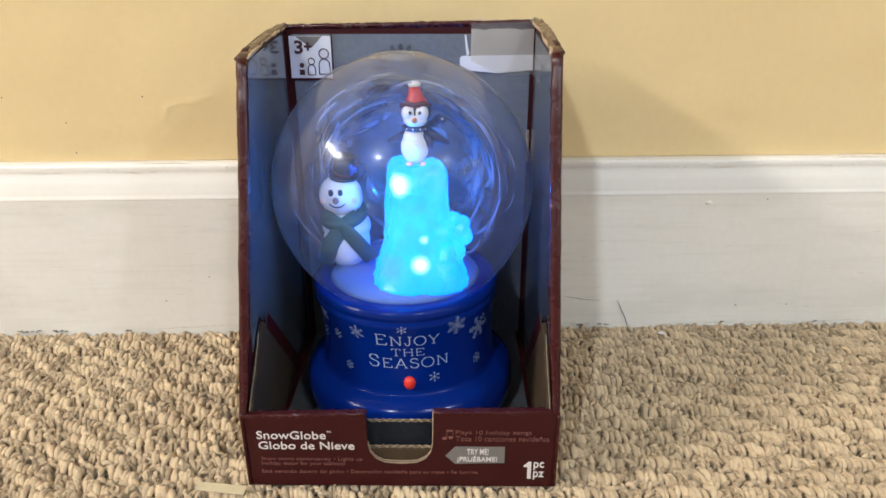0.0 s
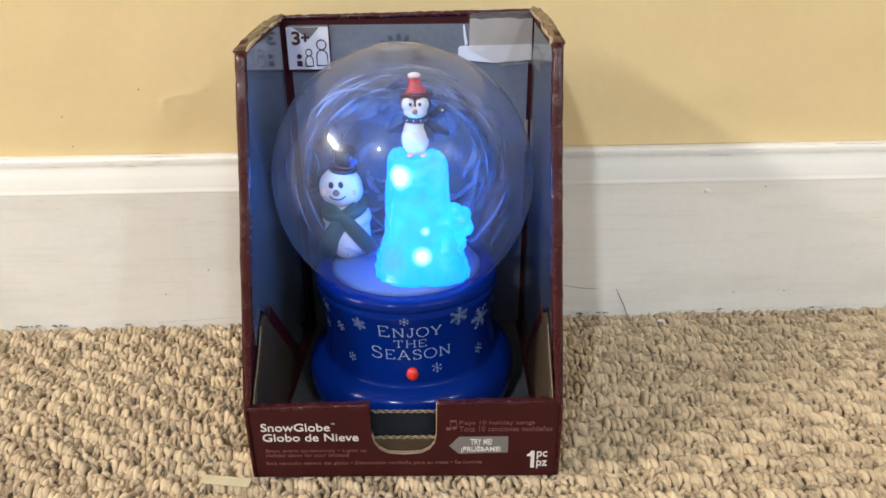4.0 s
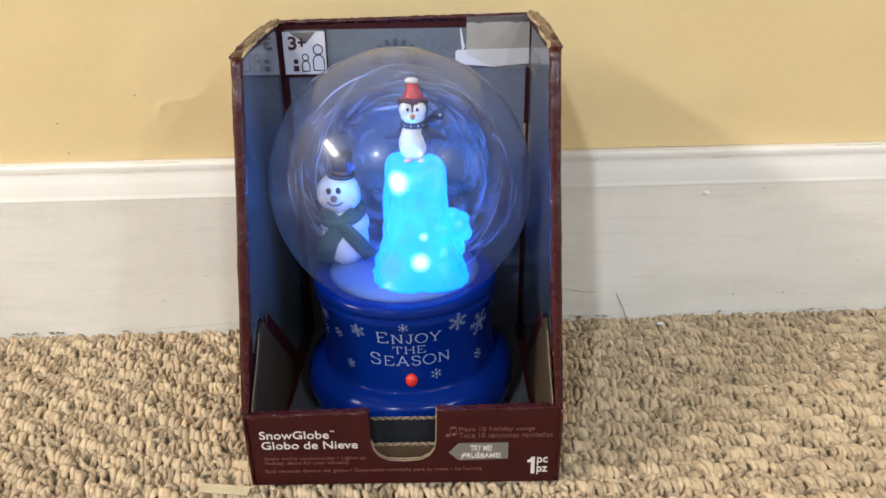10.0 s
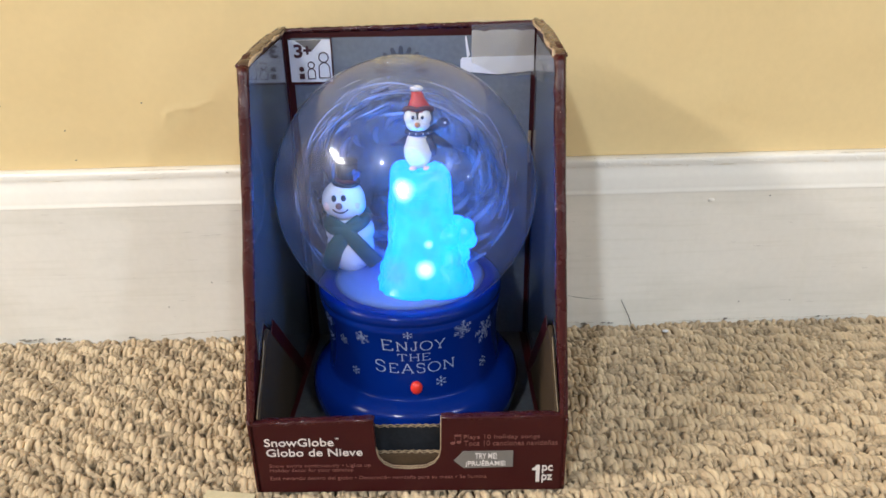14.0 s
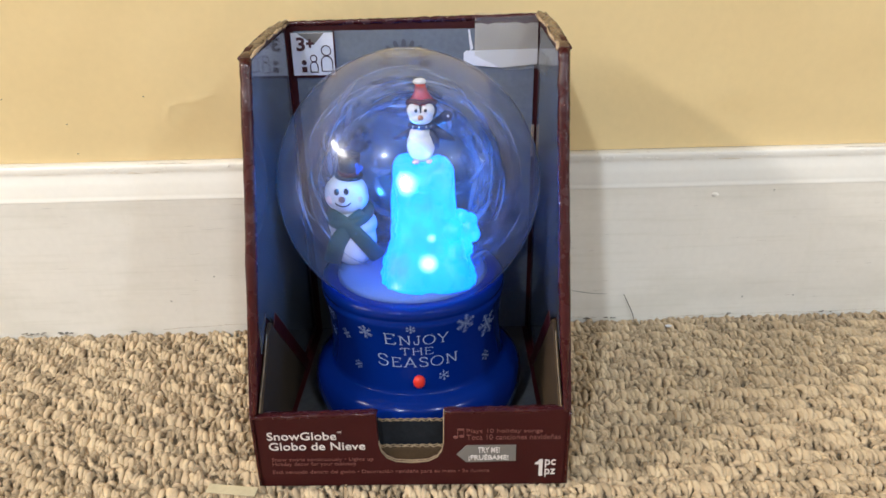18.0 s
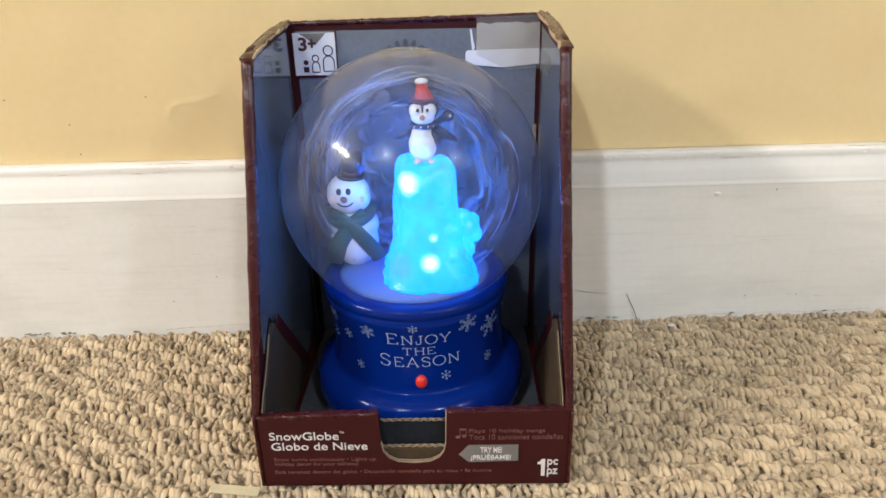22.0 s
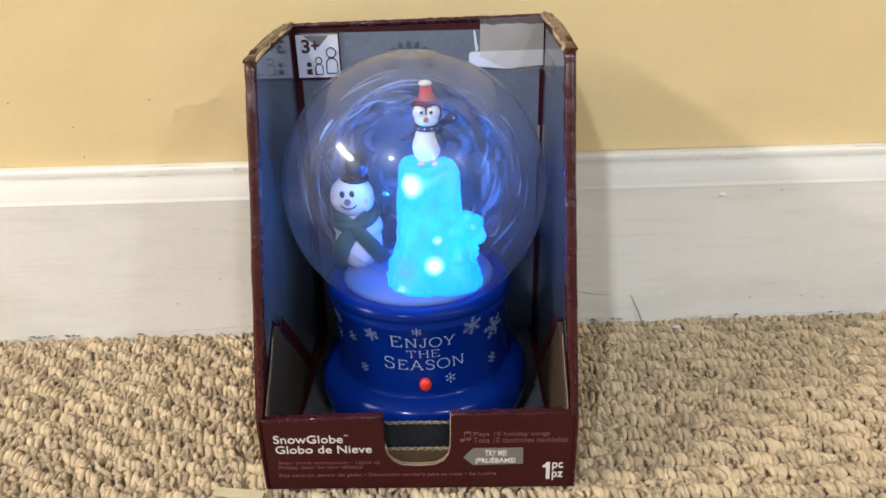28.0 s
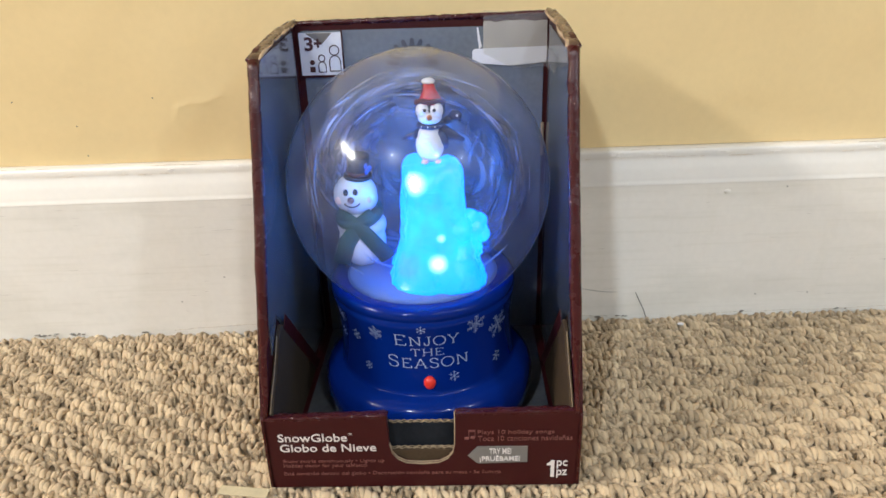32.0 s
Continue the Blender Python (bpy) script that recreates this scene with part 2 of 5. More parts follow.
def clear_globe_material():
    """Thin clear plastic: clear head-on, glossy at grazing angles, with a little clinging dust."""
    m = bpy.data.materials.new("clear_plastic")
    m.use_nodes = True
    n, l = m.node_tree.nodes, m.node_tree.links
    n.remove(n["Principled BSDF"])
    clear, gloss, dust = n.new("ShaderNodeBsdfTransparent"), n.new("ShaderNodeBsdfGlossy"), n.new("ShaderNodeBsdfTranslucent")
    white = n.new("ShaderNodeBsdfDiffuse")
    satin, shine = n.new("ShaderNodeBsdfGlossy"), n.new("ShaderNodeMixShader")
    satin.inputs["Roughness"].default_value = 0.28
    shine.inputs[0].default_value = 0.5
    l.new(gloss.outputs[0], shine.inputs[1])
    l.new(satin.outputs[0], shine.inputs[2])
    gloss.inputs["Roughness"].default_value = 0.02
    clear.inputs[0].default_value = (0.97, 0.98, 0.99, 1)
    for d in (dust, white):
        d.inputs[0].default_value = (0.8, 0.8, 0.82, 1)
    tc, smear = n.new("ShaderNodeTexCoord"), n.new("ShaderNodeTexNoise")
    smear.inputs["Scale"].default_value, smear.inputs["Detail"].default_value = 26, 3
    smear.inputs["Distortion"].default_value = 1.2
    l.new(tc.outputs["Object"], smear.inputs["Vector"])
    amount = n.new("ShaderNodeMapRange")
    amount.inputs["From Min"].default_value, amount.inputs["From Max"].default_value = 0.35, 0.75
    amount.inputs["To Min"].default_value, amount.inputs["To Max"].default_value = 0.028, 0.075
    l.new(smear.outputs["Fac"], amount.inputs["Value"])
    both, dusty, out = n.new("ShaderNodeMixShader"), n.new("ShaderNodeMixShader"), n.new("ShaderNodeMixShader")
    l.new(dust.outputs[0], both.inputs[1])
    l.new(white.outputs[0], both.inputs[2])
    l.new(amount.outputs[0], dusty.inputs[0])
    l.new(clear.outputs[0], dusty.inputs[1])
    l.new(both.outputs[0], dusty.inputs[2])
    facing, steep, gain = n.new("ShaderNodeLayerWeight"), n.new("ShaderNodeMath"), n.new("ShaderNodeMath")
    facing.inputs["Blend"].default_value = 0.5
    steep.operation, gain.operation = "POWER", "MULTIPLY_ADD"
    steep.inputs[1].default_value = 4.0
    gain.inputs[1].default_value, gain.inputs[2].default_value = 0.75, 0.048
    l.new(facing.outputs["Facing"], steep.inputs[0])
    l.new(steep.outputs[0], gain.inputs[0])
    l.new(gain.outputs[0], out.inputs[0])
    l.new(dusty.outputs[0], out.inputs[1])
    l.new(shine.outputs[0], out.inputs[2])
    l.new(out.outputs[0], n["Material Output"].inputs[0])
    return m


GLOBE_CLEAR = clear_globe_material()


def clear_tape_material():
    m = bpy.data.materials.new("clear_tape")
    m.use_nodes = True
    n, l = m.node_tree.nodes, m.node_tree.links
    b = n["Principled BSDF"]
    b.inputs["Base Color"].default_value = (0.6, 0.6, 0.62, 1)
    b.inputs["Roughness"].default_value = 0.25
    clear, mix = n.new("ShaderNodeBsdfTransparent"), n.new("ShaderNodeMixShader")
    mix.inputs[0].default_value = 0.10
    l.new(clear.outputs[0], mix.inputs[1])
    l.new(b.outputs[0], mix.inputs[2])
    l.new(mix.outputs[0], n["Material Output"].inputs[0])
    return m


CLEAR_TAPE = clear_tape_material()


def ice_material():
    """Translucent plastic lit from inside by lamps near its top and foot."""
    m = material("lit_ice_plastic", (0.015, 0.13, 0.22), 0.28, vary=0.15, scale=90, fine=420, bump=0.6, depth=0.0016)
    n, l = m.node_tree.nodes, m.node_tree.links
    b = n["Principled BSDF"]
    tc, cloud = n.new("ShaderNodeTexCoord"), n.new("ShaderNodeTexNoise")
    cloud.inputs["Scale"].default_value, cloud.inputs["Detail"].default_value = 55, 3
    l.new(tc.outputs["Object"], cloud.inputs["Vector"])
    ramp = n.new("ShaderNodeValToRGB")
    e = ramp.color_ramp.elements
    e[0].position, e[0].color = 0.36, (0.0, 0.112, 0.80, 1)
    e[1].position, e[1].color = 0.68, (0.003, 0.090, 0.76, 1)
    k = e.new(0.5)
    k.color = (0.0, 0.128, 0.84, 1)
    l.new(cloud.outputs["Fac"], ramp.inputs[0])
    last = ramp.outputs[0]
    for place, reach, (red, green, blue) in GLOWS:
        far, fall, add = n.new("ShaderNodeVectorMath"), n.new("ShaderNodeMapRange"), n.new("ShaderNodeMix")
        far.operation = "DISTANCE"
        far.inputs[1].default_value = place
        l.new(tc.outputs["Object"], far.inputs[0])
        fall.interpolation_type = "SMOOTHERSTEP"
        for key, value in (("From Min", 0.0), ("From Max", reach), ("To Min", 1.0), ("To Max", 0.0)):
            fall.inputs[key].default_value = value
        l.new(far.outputs["Value"], fall.inputs["Value"])
        add.data_type, add.blend_type = "RGBA", "ADD"
        add.inputs["B"].default_value = (red, green, blue, 1)
        l.new(fall.outputs[0], add.inputs["Factor"])
        l.new(last, add.inputs["A"])
        last = add.outputs["Result"]
    l.new(last, b.inputs["Emission Color"])
    b.inputs["Emission Strength"].default_value = 4.8
    return m


# place, reach and strength of the lamps set in the ice; the rear one is added
LEDS = [((-0.0010, -0.0262, 0.1535), 0.0092, 1.8), ((0.0108, -0.0338, 0.1100), 0.0072, 1.8), ((0.0126, -0.0300, 0.1235), 0.0036, 1.1),
        # unseen rear lamp, added to throw blue light on the back panel
        ((0.0160, 0.0065, 0.1480), 0.0065, 1.0)]
GLOWS = [((0.0240, -0.0240, 0.1520), 0.014, (0.014, 0.020, 0.02)), ((-0.0060, -0.0300, 0.1050), 0.016, (0.016, 0.0, 0.02)),
         ((0.0135, -0.022, 0.126), 0.036, (0.0, 0.050, 0.10)), ((0.0330, -0.012, 0.114), 0.014, (0.0, 0.030, 0.06)),
         *[(place, reach, (0.17 * k, 0.23 * k, 0.3 * k)) for place, reach, k in LEDS]]
ICE = ice_material()


def glow(name, colour, strength):
    m = bpy.data.materials.new(name)
    m.use_nodes = True
    b = m.node_tree.nodes["Principled BSDF"]
    b.inputs["Emission Color"].default_value = (*colour, 1)
    b.inputs["Emission Strength"].default_value = strength
    return m


LED_GLOW = glow("led_glow", (0.03, 0.27, 1.0), 460)
LED_BRIGHT = glow("bright_led_glow", (0.01, 0.25, 1.0), 1450)
LAMP_GLOW = glow("lamp_glow", (1.0, 0.95, 0.88), 8)


def snow_material(name, most):
    """Blown flakes, smeared by their speed: soft white wisps."""
    m = bpy.data.materials.new(name)
    m.use_nodes = True
    n, l = m.node_tree.nodes, m.node_tree.links
    n.remove(n["Principled BSDF"])
    clear, white, thru = n.new("ShaderNodeBsdfTransparent"), n.new("ShaderNodeBsdfDiffuse"), n.new("ShaderNodeBsdfTranslucent")
    both, out = n.new("ShaderNodeMixShader"), n.new("ShaderNodeMixShader")
    for d in (white, thru):
        d.inputs[0].default_value = (0.66, 0.74, 0.94, 1)
    l.new(white.outputs[0], both.inputs[1])
    l.new(thru.outputs[0], both.inputs[2])
    at = n.new("ShaderNodeAttribute")
    at.attribute_name = "wisp"
    k = n.new("ShaderNodeMath")
    k.operation = "MULTIPLY"
    k.inputs[1].default_value = most
    l.new(at.outputs["Fac"], k.inputs[0])
    l.new(k.outputs[0], out.inputs[0])
    l.new(clear.outputs[0], out.inputs[1])
    l.new(both.outputs[0], out.inputs[2])
    l.new(out.outputs[0], n["Material Output"].inputs[0])
    return m


SNOW_WISP = snow_material("blown_snow", 0.62)


# ---- mesh helpers ----
def finish(name, bm, mat, smooth=False):
    bmesh.ops.recalc_face_normals(bm, faces=bm.faces)
    me = bpy.data.meshes.new(name)
    bm.to_mesh(me)
    bm.free()
    for m in (mat if isinstance(mat, (list, tuple)) else [mat]):
        me.materials.append(m)
    if smooth:
        for p in me.polygons:
            p.use_smooth = True
    return me


def part(name, bm, mat, parent, label="", smooth=False):
    me = bm if isinstance(bm, bpy.types.Mesh) else finish(name, bm, mat, smooth)
    if me is bm and not me.materials:
        me.materials.append(mat)
    ob = new(name, me)
    ob.parent = parent
    return tagged(ob, label)


def box(x0, x1, y0, y1, z0, z1, bevel=0.0, segments=2, bm=None):
    b = bm or bmesh.new()
    made = bmesh.ops.create_cube(b, size=1.0)["verts"]
    for v in made:
        v.co = ((x0 + x1) / 2 + v.co.x * (x1 - x0), (y0 + y1) / 2 + v.co.y * (y1 - y0), (z0 + z1) / 2 + v.co.z * (z1 - z0))
    if bevel:
        edges = list({e for v in made for e in v.link_edges})
        bmesh.ops.bevel(b, geom=edges, offset=bevel, segments=segments, affect="EDGES", profile=0.5)
    return b


def prism(outline, axis, a, b, bevel=0.0):
    """A flat outline of (u, v) pairs pulled from a to b along an axis; u, v are the other two axes in order."""
    bm = bmesh.new()

    def place(u, v, w):
        return {"x": (w, u, v), "y": (u, w, v), "z": (u, v, w)}[axis]
    low = [bm.verts.new(place(u, v, a)) for u, v in outline]
    high = [bm.verts.new(place(u, v, b)) for u, v in outline]
    bm.faces.new(low)
    bm.faces.new(high)
    k = len(outline)
    for i in range(k):
        bm.faces.new((low[i], low[(i + 1) % k], high[(i + 1) % k], high[i]))
    if bevel:
        bmesh.ops.bevel(bm, geom=list(bm.edges), offset=bevel, segments=2, affect="EDGES", profile=0.5)
    return bm


def lathe(profile, segments=96, close=False):
    bm = bmesh.new()
    rings = []
    for r, z in profile:
        if r < 1e-6:
            rings.append([bm.verts.new((0, 0, z))])
        else:
            rings.append([bm.verts.new((r * math.cos(2 * math.pi * i / segments), r * math.sin(2 * math.pi * i / segments), z)) for i in range(segments)])
    for a, b in zip(rings, rings[1:]):
        for i in range(segments):
            j = (i + 1) % segments
            if len(a) == 1 and len(b) > 1:
                bm.faces.new((a[0], b[i], b[j]))
            elif len(b) == 1 and len(a) > 1:
                bm.faces.new((a[i], a[j], b[0]))
            elif len(a) > 1:
                bm.faces.new((a[i], a[j], b[j], b[i]))
    return bm


def ball(bm, centre, radii, mat=0, turn=(0, 0, 0), u=24, v=16):
    m = Matrix.LocRotScale(centre, Euler([radians(a) for a in turn]), radii)
    made = bmesh.ops.create_uvsphere(bm, u_segments=u, v_segments=v, radius=1, matrix=m)["verts"]
    for f in {f for w in made for f in w.link_faces}:
        f.material_index = mat
        f.smooth = True
    return made


def cone(bm, centre, r0, r1, depth, mat=0, turn=(0, 0, 0), seg=24):
    m = Matrix.LocRotScale(centre, Euler([radians(a) for a in turn]), None)
    made = bmesh.ops.create_cone(bm, cap_ends=True, segments=seg, radius1=r0, radius2=r1, depth=depth, matrix=m)["verts"]
    for f in {f for w in made for f in w.link_faces}:
        f.material_index = mat
        f.smooth = len(f.verts) == 4
    return made


def tube(bm, points, radii, mat=0, seg=10, flat=1.0):
    """A tapered tube along points, flattened in its own sideways direction."""
    rings = []
    for i, p in enumerate(points):
        a, b = Vector(points[max(i - 1, 0)]), Vector(points[min(i + 1, len(points) - 1)])
        d = (b - a).normalized()
        side = d.cross(Vector((0, 1, 0)))
        side = side.normalized() if side.length > 1e-4 else Vector((1, 0, 0))
        up = d.cross(side)
        rings.append([bm.verts.new(Vector(p) + radii[i] * (math.cos(t) * side + math.sin(t) * flat * up)) for t in
                      [2 * math.pi * k / seg for k in range(seg)]])
    faces = []
    for a, b in zip(rings, rings[1:]):
        for k in range(seg):
            faces.append(bm.faces.new((a[k], a[(k + 1) % seg], b[(k + 1) % seg], b[k])))
    faces += [bm.faces.new(rings[0]), bm.faces.new(rings[-1])]
    for f in faces:
        f.material_index, f.smooth = mat, True


def lettering(body, x0, x1, z0, z1, bold=0.0):
    """A line of text as a thin mesh in the x-z plane, filling the given rectangle; it faces -y and lies 0.25 mm proud."""
    cu = bpy.data.curves.new("lettering", "FONT")
    cu.body, cu.size, cu.offset, cu.extrude, cu.resolution_u = body, 1.0, bold, 0.02, 3
    ob = new("lettering", cu)
    me = bpy.data.meshes.new_from_object(ob.evaluated_get(bpy.context.evaluated_depsgraph_get()))
    bpy.data.objects.remove(ob)
    me.materials.clear()
    co = np.empty(len(me.vertices) * 3)
    me.vertices.foreach_get("co", co)
    co = co.reshape(-1, 3)
    low, high = co.min(0), co.max(0)
    x = x0 + (co[:, 0] - low[0]) / (high[0] - low[0]) * (x1 - x0)
    z = z0 + (co[:, 1] - low[1]) / (high[1] - low[1]) * (z1 - z0)
    y = np.where(co[:, 2] > 0, -0.00025, 0.0)
    me.vertices.foreach_set("co", np.stack([x, y, z], 1).ravel())
    me.update()
    return me


def shift(me, dx=0.0, dy=0.0, dz=0.0):
    me.transform(Matrix.Translation((dx, dy, dz)))
    return me


# ---- room ----
X0, X1, Y0, WALL_Y = -4.6, 6.6, -6.2, 0.013
PILE_FOOT = -0.0072


def room():
    ob = new("wall_north", finish("wall_north", wall_sheet(), PAINT_WALL, smooth=True))
    tagged(ob, "yellow painted plaster wall with small dents and bumps", "wall", kind="structure")
    for name, dims in (("wall_south", (X0, X1, Y0 - 0.1, Y0, -0.02, CEILING)), ("wall_west", (X0 - 0.1, X0, Y0, WALL_Y + 0.1, -0.02, CEILING)),
                       ("wall_east", (X1, X1 + 0.1, Y0, WALL_Y + 0.1, -0.02, CEILING))):
        tagged(new(name, finish(name, box(*dims), PAINT_FAR)), "plain taupe painted wall", "wall", kind="structure")
    tagged(new("ceiling", finish("ceiling", box(X0, X1, Y0, WALL_Y + 0.1, CEILING, CEILING + 0.1), PAINT_CEILING)), "plain off-white ceiling",
           "ceiling", kind="structure")
    tagged(new("floor", finish("floor", box(X0, X1, Y0, WALL_Y + 0.1, -0.06, -0.0070), ROOM_CARPET)), "beige looped wool carpet floor", "floor",
           kind="structure")
    # skirting board in profile: flat face, step, cove and bead
    profile = [(WALL_Y, -0.0070), (0.0, -0.0070), (0.0, 0.1068), (WALL_Y, 0.1068)]
    tagged(new("baseboard", finish("baseboard", prism(profile, "x", X0, X1), PAINT_BOARD)), "off-white painted wooden baseboard", "baseboard", kind="structure")
    knots = [(-0.0001, 0.1068), (0.0, 0.1080), (0.0007, 0.1100), (0.0011, 0.1120), (0.0018, 0.1150), (0.0027, 0.1185), (0.0037, 0.1215), (0.0045, 0.1240),
             (0.0048, 0.1258), (0.0046, 0.1275), (0.0047, 0.1296), (0.0054, 0.1311), (0.0074, 0.1319), (0.0105, 0.1322)]
    profile = [(WALL_Y, 0.1068), *glide(knots, 5), (WALL_Y, 0.1326)]
    cap = new("baseboard_trim", finish("baseboard_trim", prism(profile, "x", X0, X1), PAINT_WHITE))
    for p in cap.data.polygons:
        p.use_smooth = len(p.vertices) == 4 and abs(p.normal.x) < 0.5 and p.normal.y < -0.05
    tagged(cap, "white painted cap moulding on the baseboard", "trim", kind="structure")


def glide(points, steps):
    """A smooth line through the points."""
    p = [Vector(q) for q in points]
    p = [2 * p[0] - p[1], *p, 2 * p[-1] - p[-2]]
    line = []
    for a, b, c, d in zip(p, p[1:], p[2:], p[3:]):
        for i in range(steps):
            t = i / steps
            line.append(tuple(0.5 * (2 * b + (c - a) * t + (2 * a - 5 * b + 4 * c - d) * t * t + (3 * b - a - 3 * c + d) * t ** 3)))
    return [*line, tuple(p[-2])]


def wall_sheet():
    """The painted wall: finely divided behind the box, so that its dents are real relief."""
    bm = bmesh.new()
    xs = sorted({X0, -2, -1, *[round(-0.6 + 0.006 * i, 4) for i in range(201)], *[round(-0.2 + 0.0025 * i, 4) for i in range(41)], 1, 2, 3, 4.5, X1})
    zs = sorted({-0.02, 0.1, *[round(0.13 + 0.006 * i, 4) for i in range(32)], *[round(0.155 + 0.0025 * i, 4) for i in range(15)], 0.5, 1.0, CEILING})
    ridge = [Vector(p) for p in ((-0.159, 0.162), (-0.156, 0.1705), (-0.148, 0.1738), (-0.138, 0.1742), (-0.124, 0.1778))]
    dabs = ((0.166, 0.196, 0.004, 0.0004), (0.150, 0.144, 0.005, 0.0005), (0.262, 0.161, 0.004, 0.0005), (-0.215, 0.220, 0.007, 0.0004), (-0.235, 0.151, 0.006, 0.0004),
            (0.34, 0.205, 0.006, 0.0004), (-0.29, 0.19, 0.005, 0.0004), (-0.19, 0.245, 0.008, 0.0003))
    grid = []
    for z in zs:
        row = []
        for x in xs:
            d = 0.0
            if abs(x) < 0.6 and 0.1 < z < 0.33:
                d = 0.0009 * noise.noise((x * 22, z * 26, 3)) + 0.0003 * noise.noise((x * 70, z * 80, 9))
                if -0.2 < x < -0.1 and 0.15 < z < 0.2:
                    p = Vector((x, z))
                    for a, b in zip(ridge, ridge[1:]):
                        f = min(max((p - a).dot(b - a) / (b - a).length_squared, 0), 1)
                        d = min(d, d - 0.00045 * math.exp(-((p - a - f * (b - a)).length / 0.0018) ** 2))
                for cx, cz, r, tall in dabs:
                    d -= tall * math.exp(-((x - cx) ** 2 + (z - cz) ** 2) / (r * r))
            row.append(bm.verts.new((x, WALL_Y + d, z)))
        grid.append(row)
    for a, b in zip(grid, grid[1:]):
        for i in range(len(xs) - 1):
            bm.faces.new((a[i], a[i + 1], b[i + 1], b[i]))
    back = box(X0, X1, WALL_Y + 0.02, WALL_Y + 0.1, -0.02, CEILING, bm=bm)
    return back


def yarn_mesh(name, at, height, length, thick, turn, lean, shade, steps, seg, plies):
    """Loops of yarn, each an arch of its own height, length, thickness, turn and lean; plies twist round one another."""
    rng = np.random.default_rng(len(at))
    k = len(at)
    ply = np.zeros(k)
    if plies == 2:
        at, height, length, thick, turn, lean, shade = (np.repeat(v, 2, axis=0) for v in (at, height, length, thick, turn, lean, shade))
        ply = np.tile([0.0, math.pi], k) + np.repeat(rng.uniform(0, 2 * math.pi, k), 2)
        k *= 2
    apart = thick * (0.46 if plies == 2 else 0.0)
    thick = thick * (0.74 if plies == 2 else 1.0)
    twist = rng.uniform(0, 2 * math.pi, k)
    co = np.zeros((k, steps, seg, 3))
    for i in range(steps):
        a = math.pi * i / (steps - 1)
        along, up = -math.cos(a), math.sin(a) ** 0.7
        swell = 0.66 + 0.40 * math.sin(a)
        for g in range(seg):
            b = 2 * math.pi * g / seg
            fat = thick * swell * (1 + 0.12 * np.cos(2 * (b + 2.4 * a) + twist))
            off_side = math.cos(b) * fat + apart * np.cos(ply + 2.6 * a)
            off_out = math.sin(b) * fat + apart * np.sin(ply + 2.6 * a)
            py = along * (length + off_out)
            pz = up * height + off_out * math.sin(a)
            px = off_side + lean * pz
            co[:, i, g, 0] = at[:, 0] + px * np.cos(turn) - py * np.sin(turn)
            co[:, i, g, 1] = at[:, 1] + px * np.sin(turn) + py * np.cos(turn)
            co[:, i, g, 2] = PILE_FOOT + pz
    verts = co.reshape(-1, 3)
    verts[:, 1] = np.minimum(verts[:, 1], -0.0003)
    quads = [(i * seg + g, i * seg + (g + 1) % seg, (i + 1) * seg + (g + 1) % seg, (i + 1) * seg + g) for i in range(steps - 1) for g in range(seg)]
    faces = ((np.arange(k) * steps * seg)[:, None, None] + np.array(quads)[None]).reshape(-1, 4)
    me = bpy.data.meshes.new(name)
    me.vertices.add(len(verts))
    me.vertices.foreach_set("co", verts.ravel())
    me.loops.add(faces.size)
    me.loops.foreach_set("vertex_index", faces.ravel())
    me.polygons.add(len(faces))
    me.polygons.foreach_set("loop_start", np.arange(len(faces)) * 4)
    me.polygons.foreach_set("use_smooth", np.ones(len(faces), bool))
    me.update()
    me.validate()
    me.attributes.new("yarn", "FLOAT", "POINT").data.foreach_set("value", np.repeat(shade, steps * seg))
    me.materials.append(CARPET)
    return me


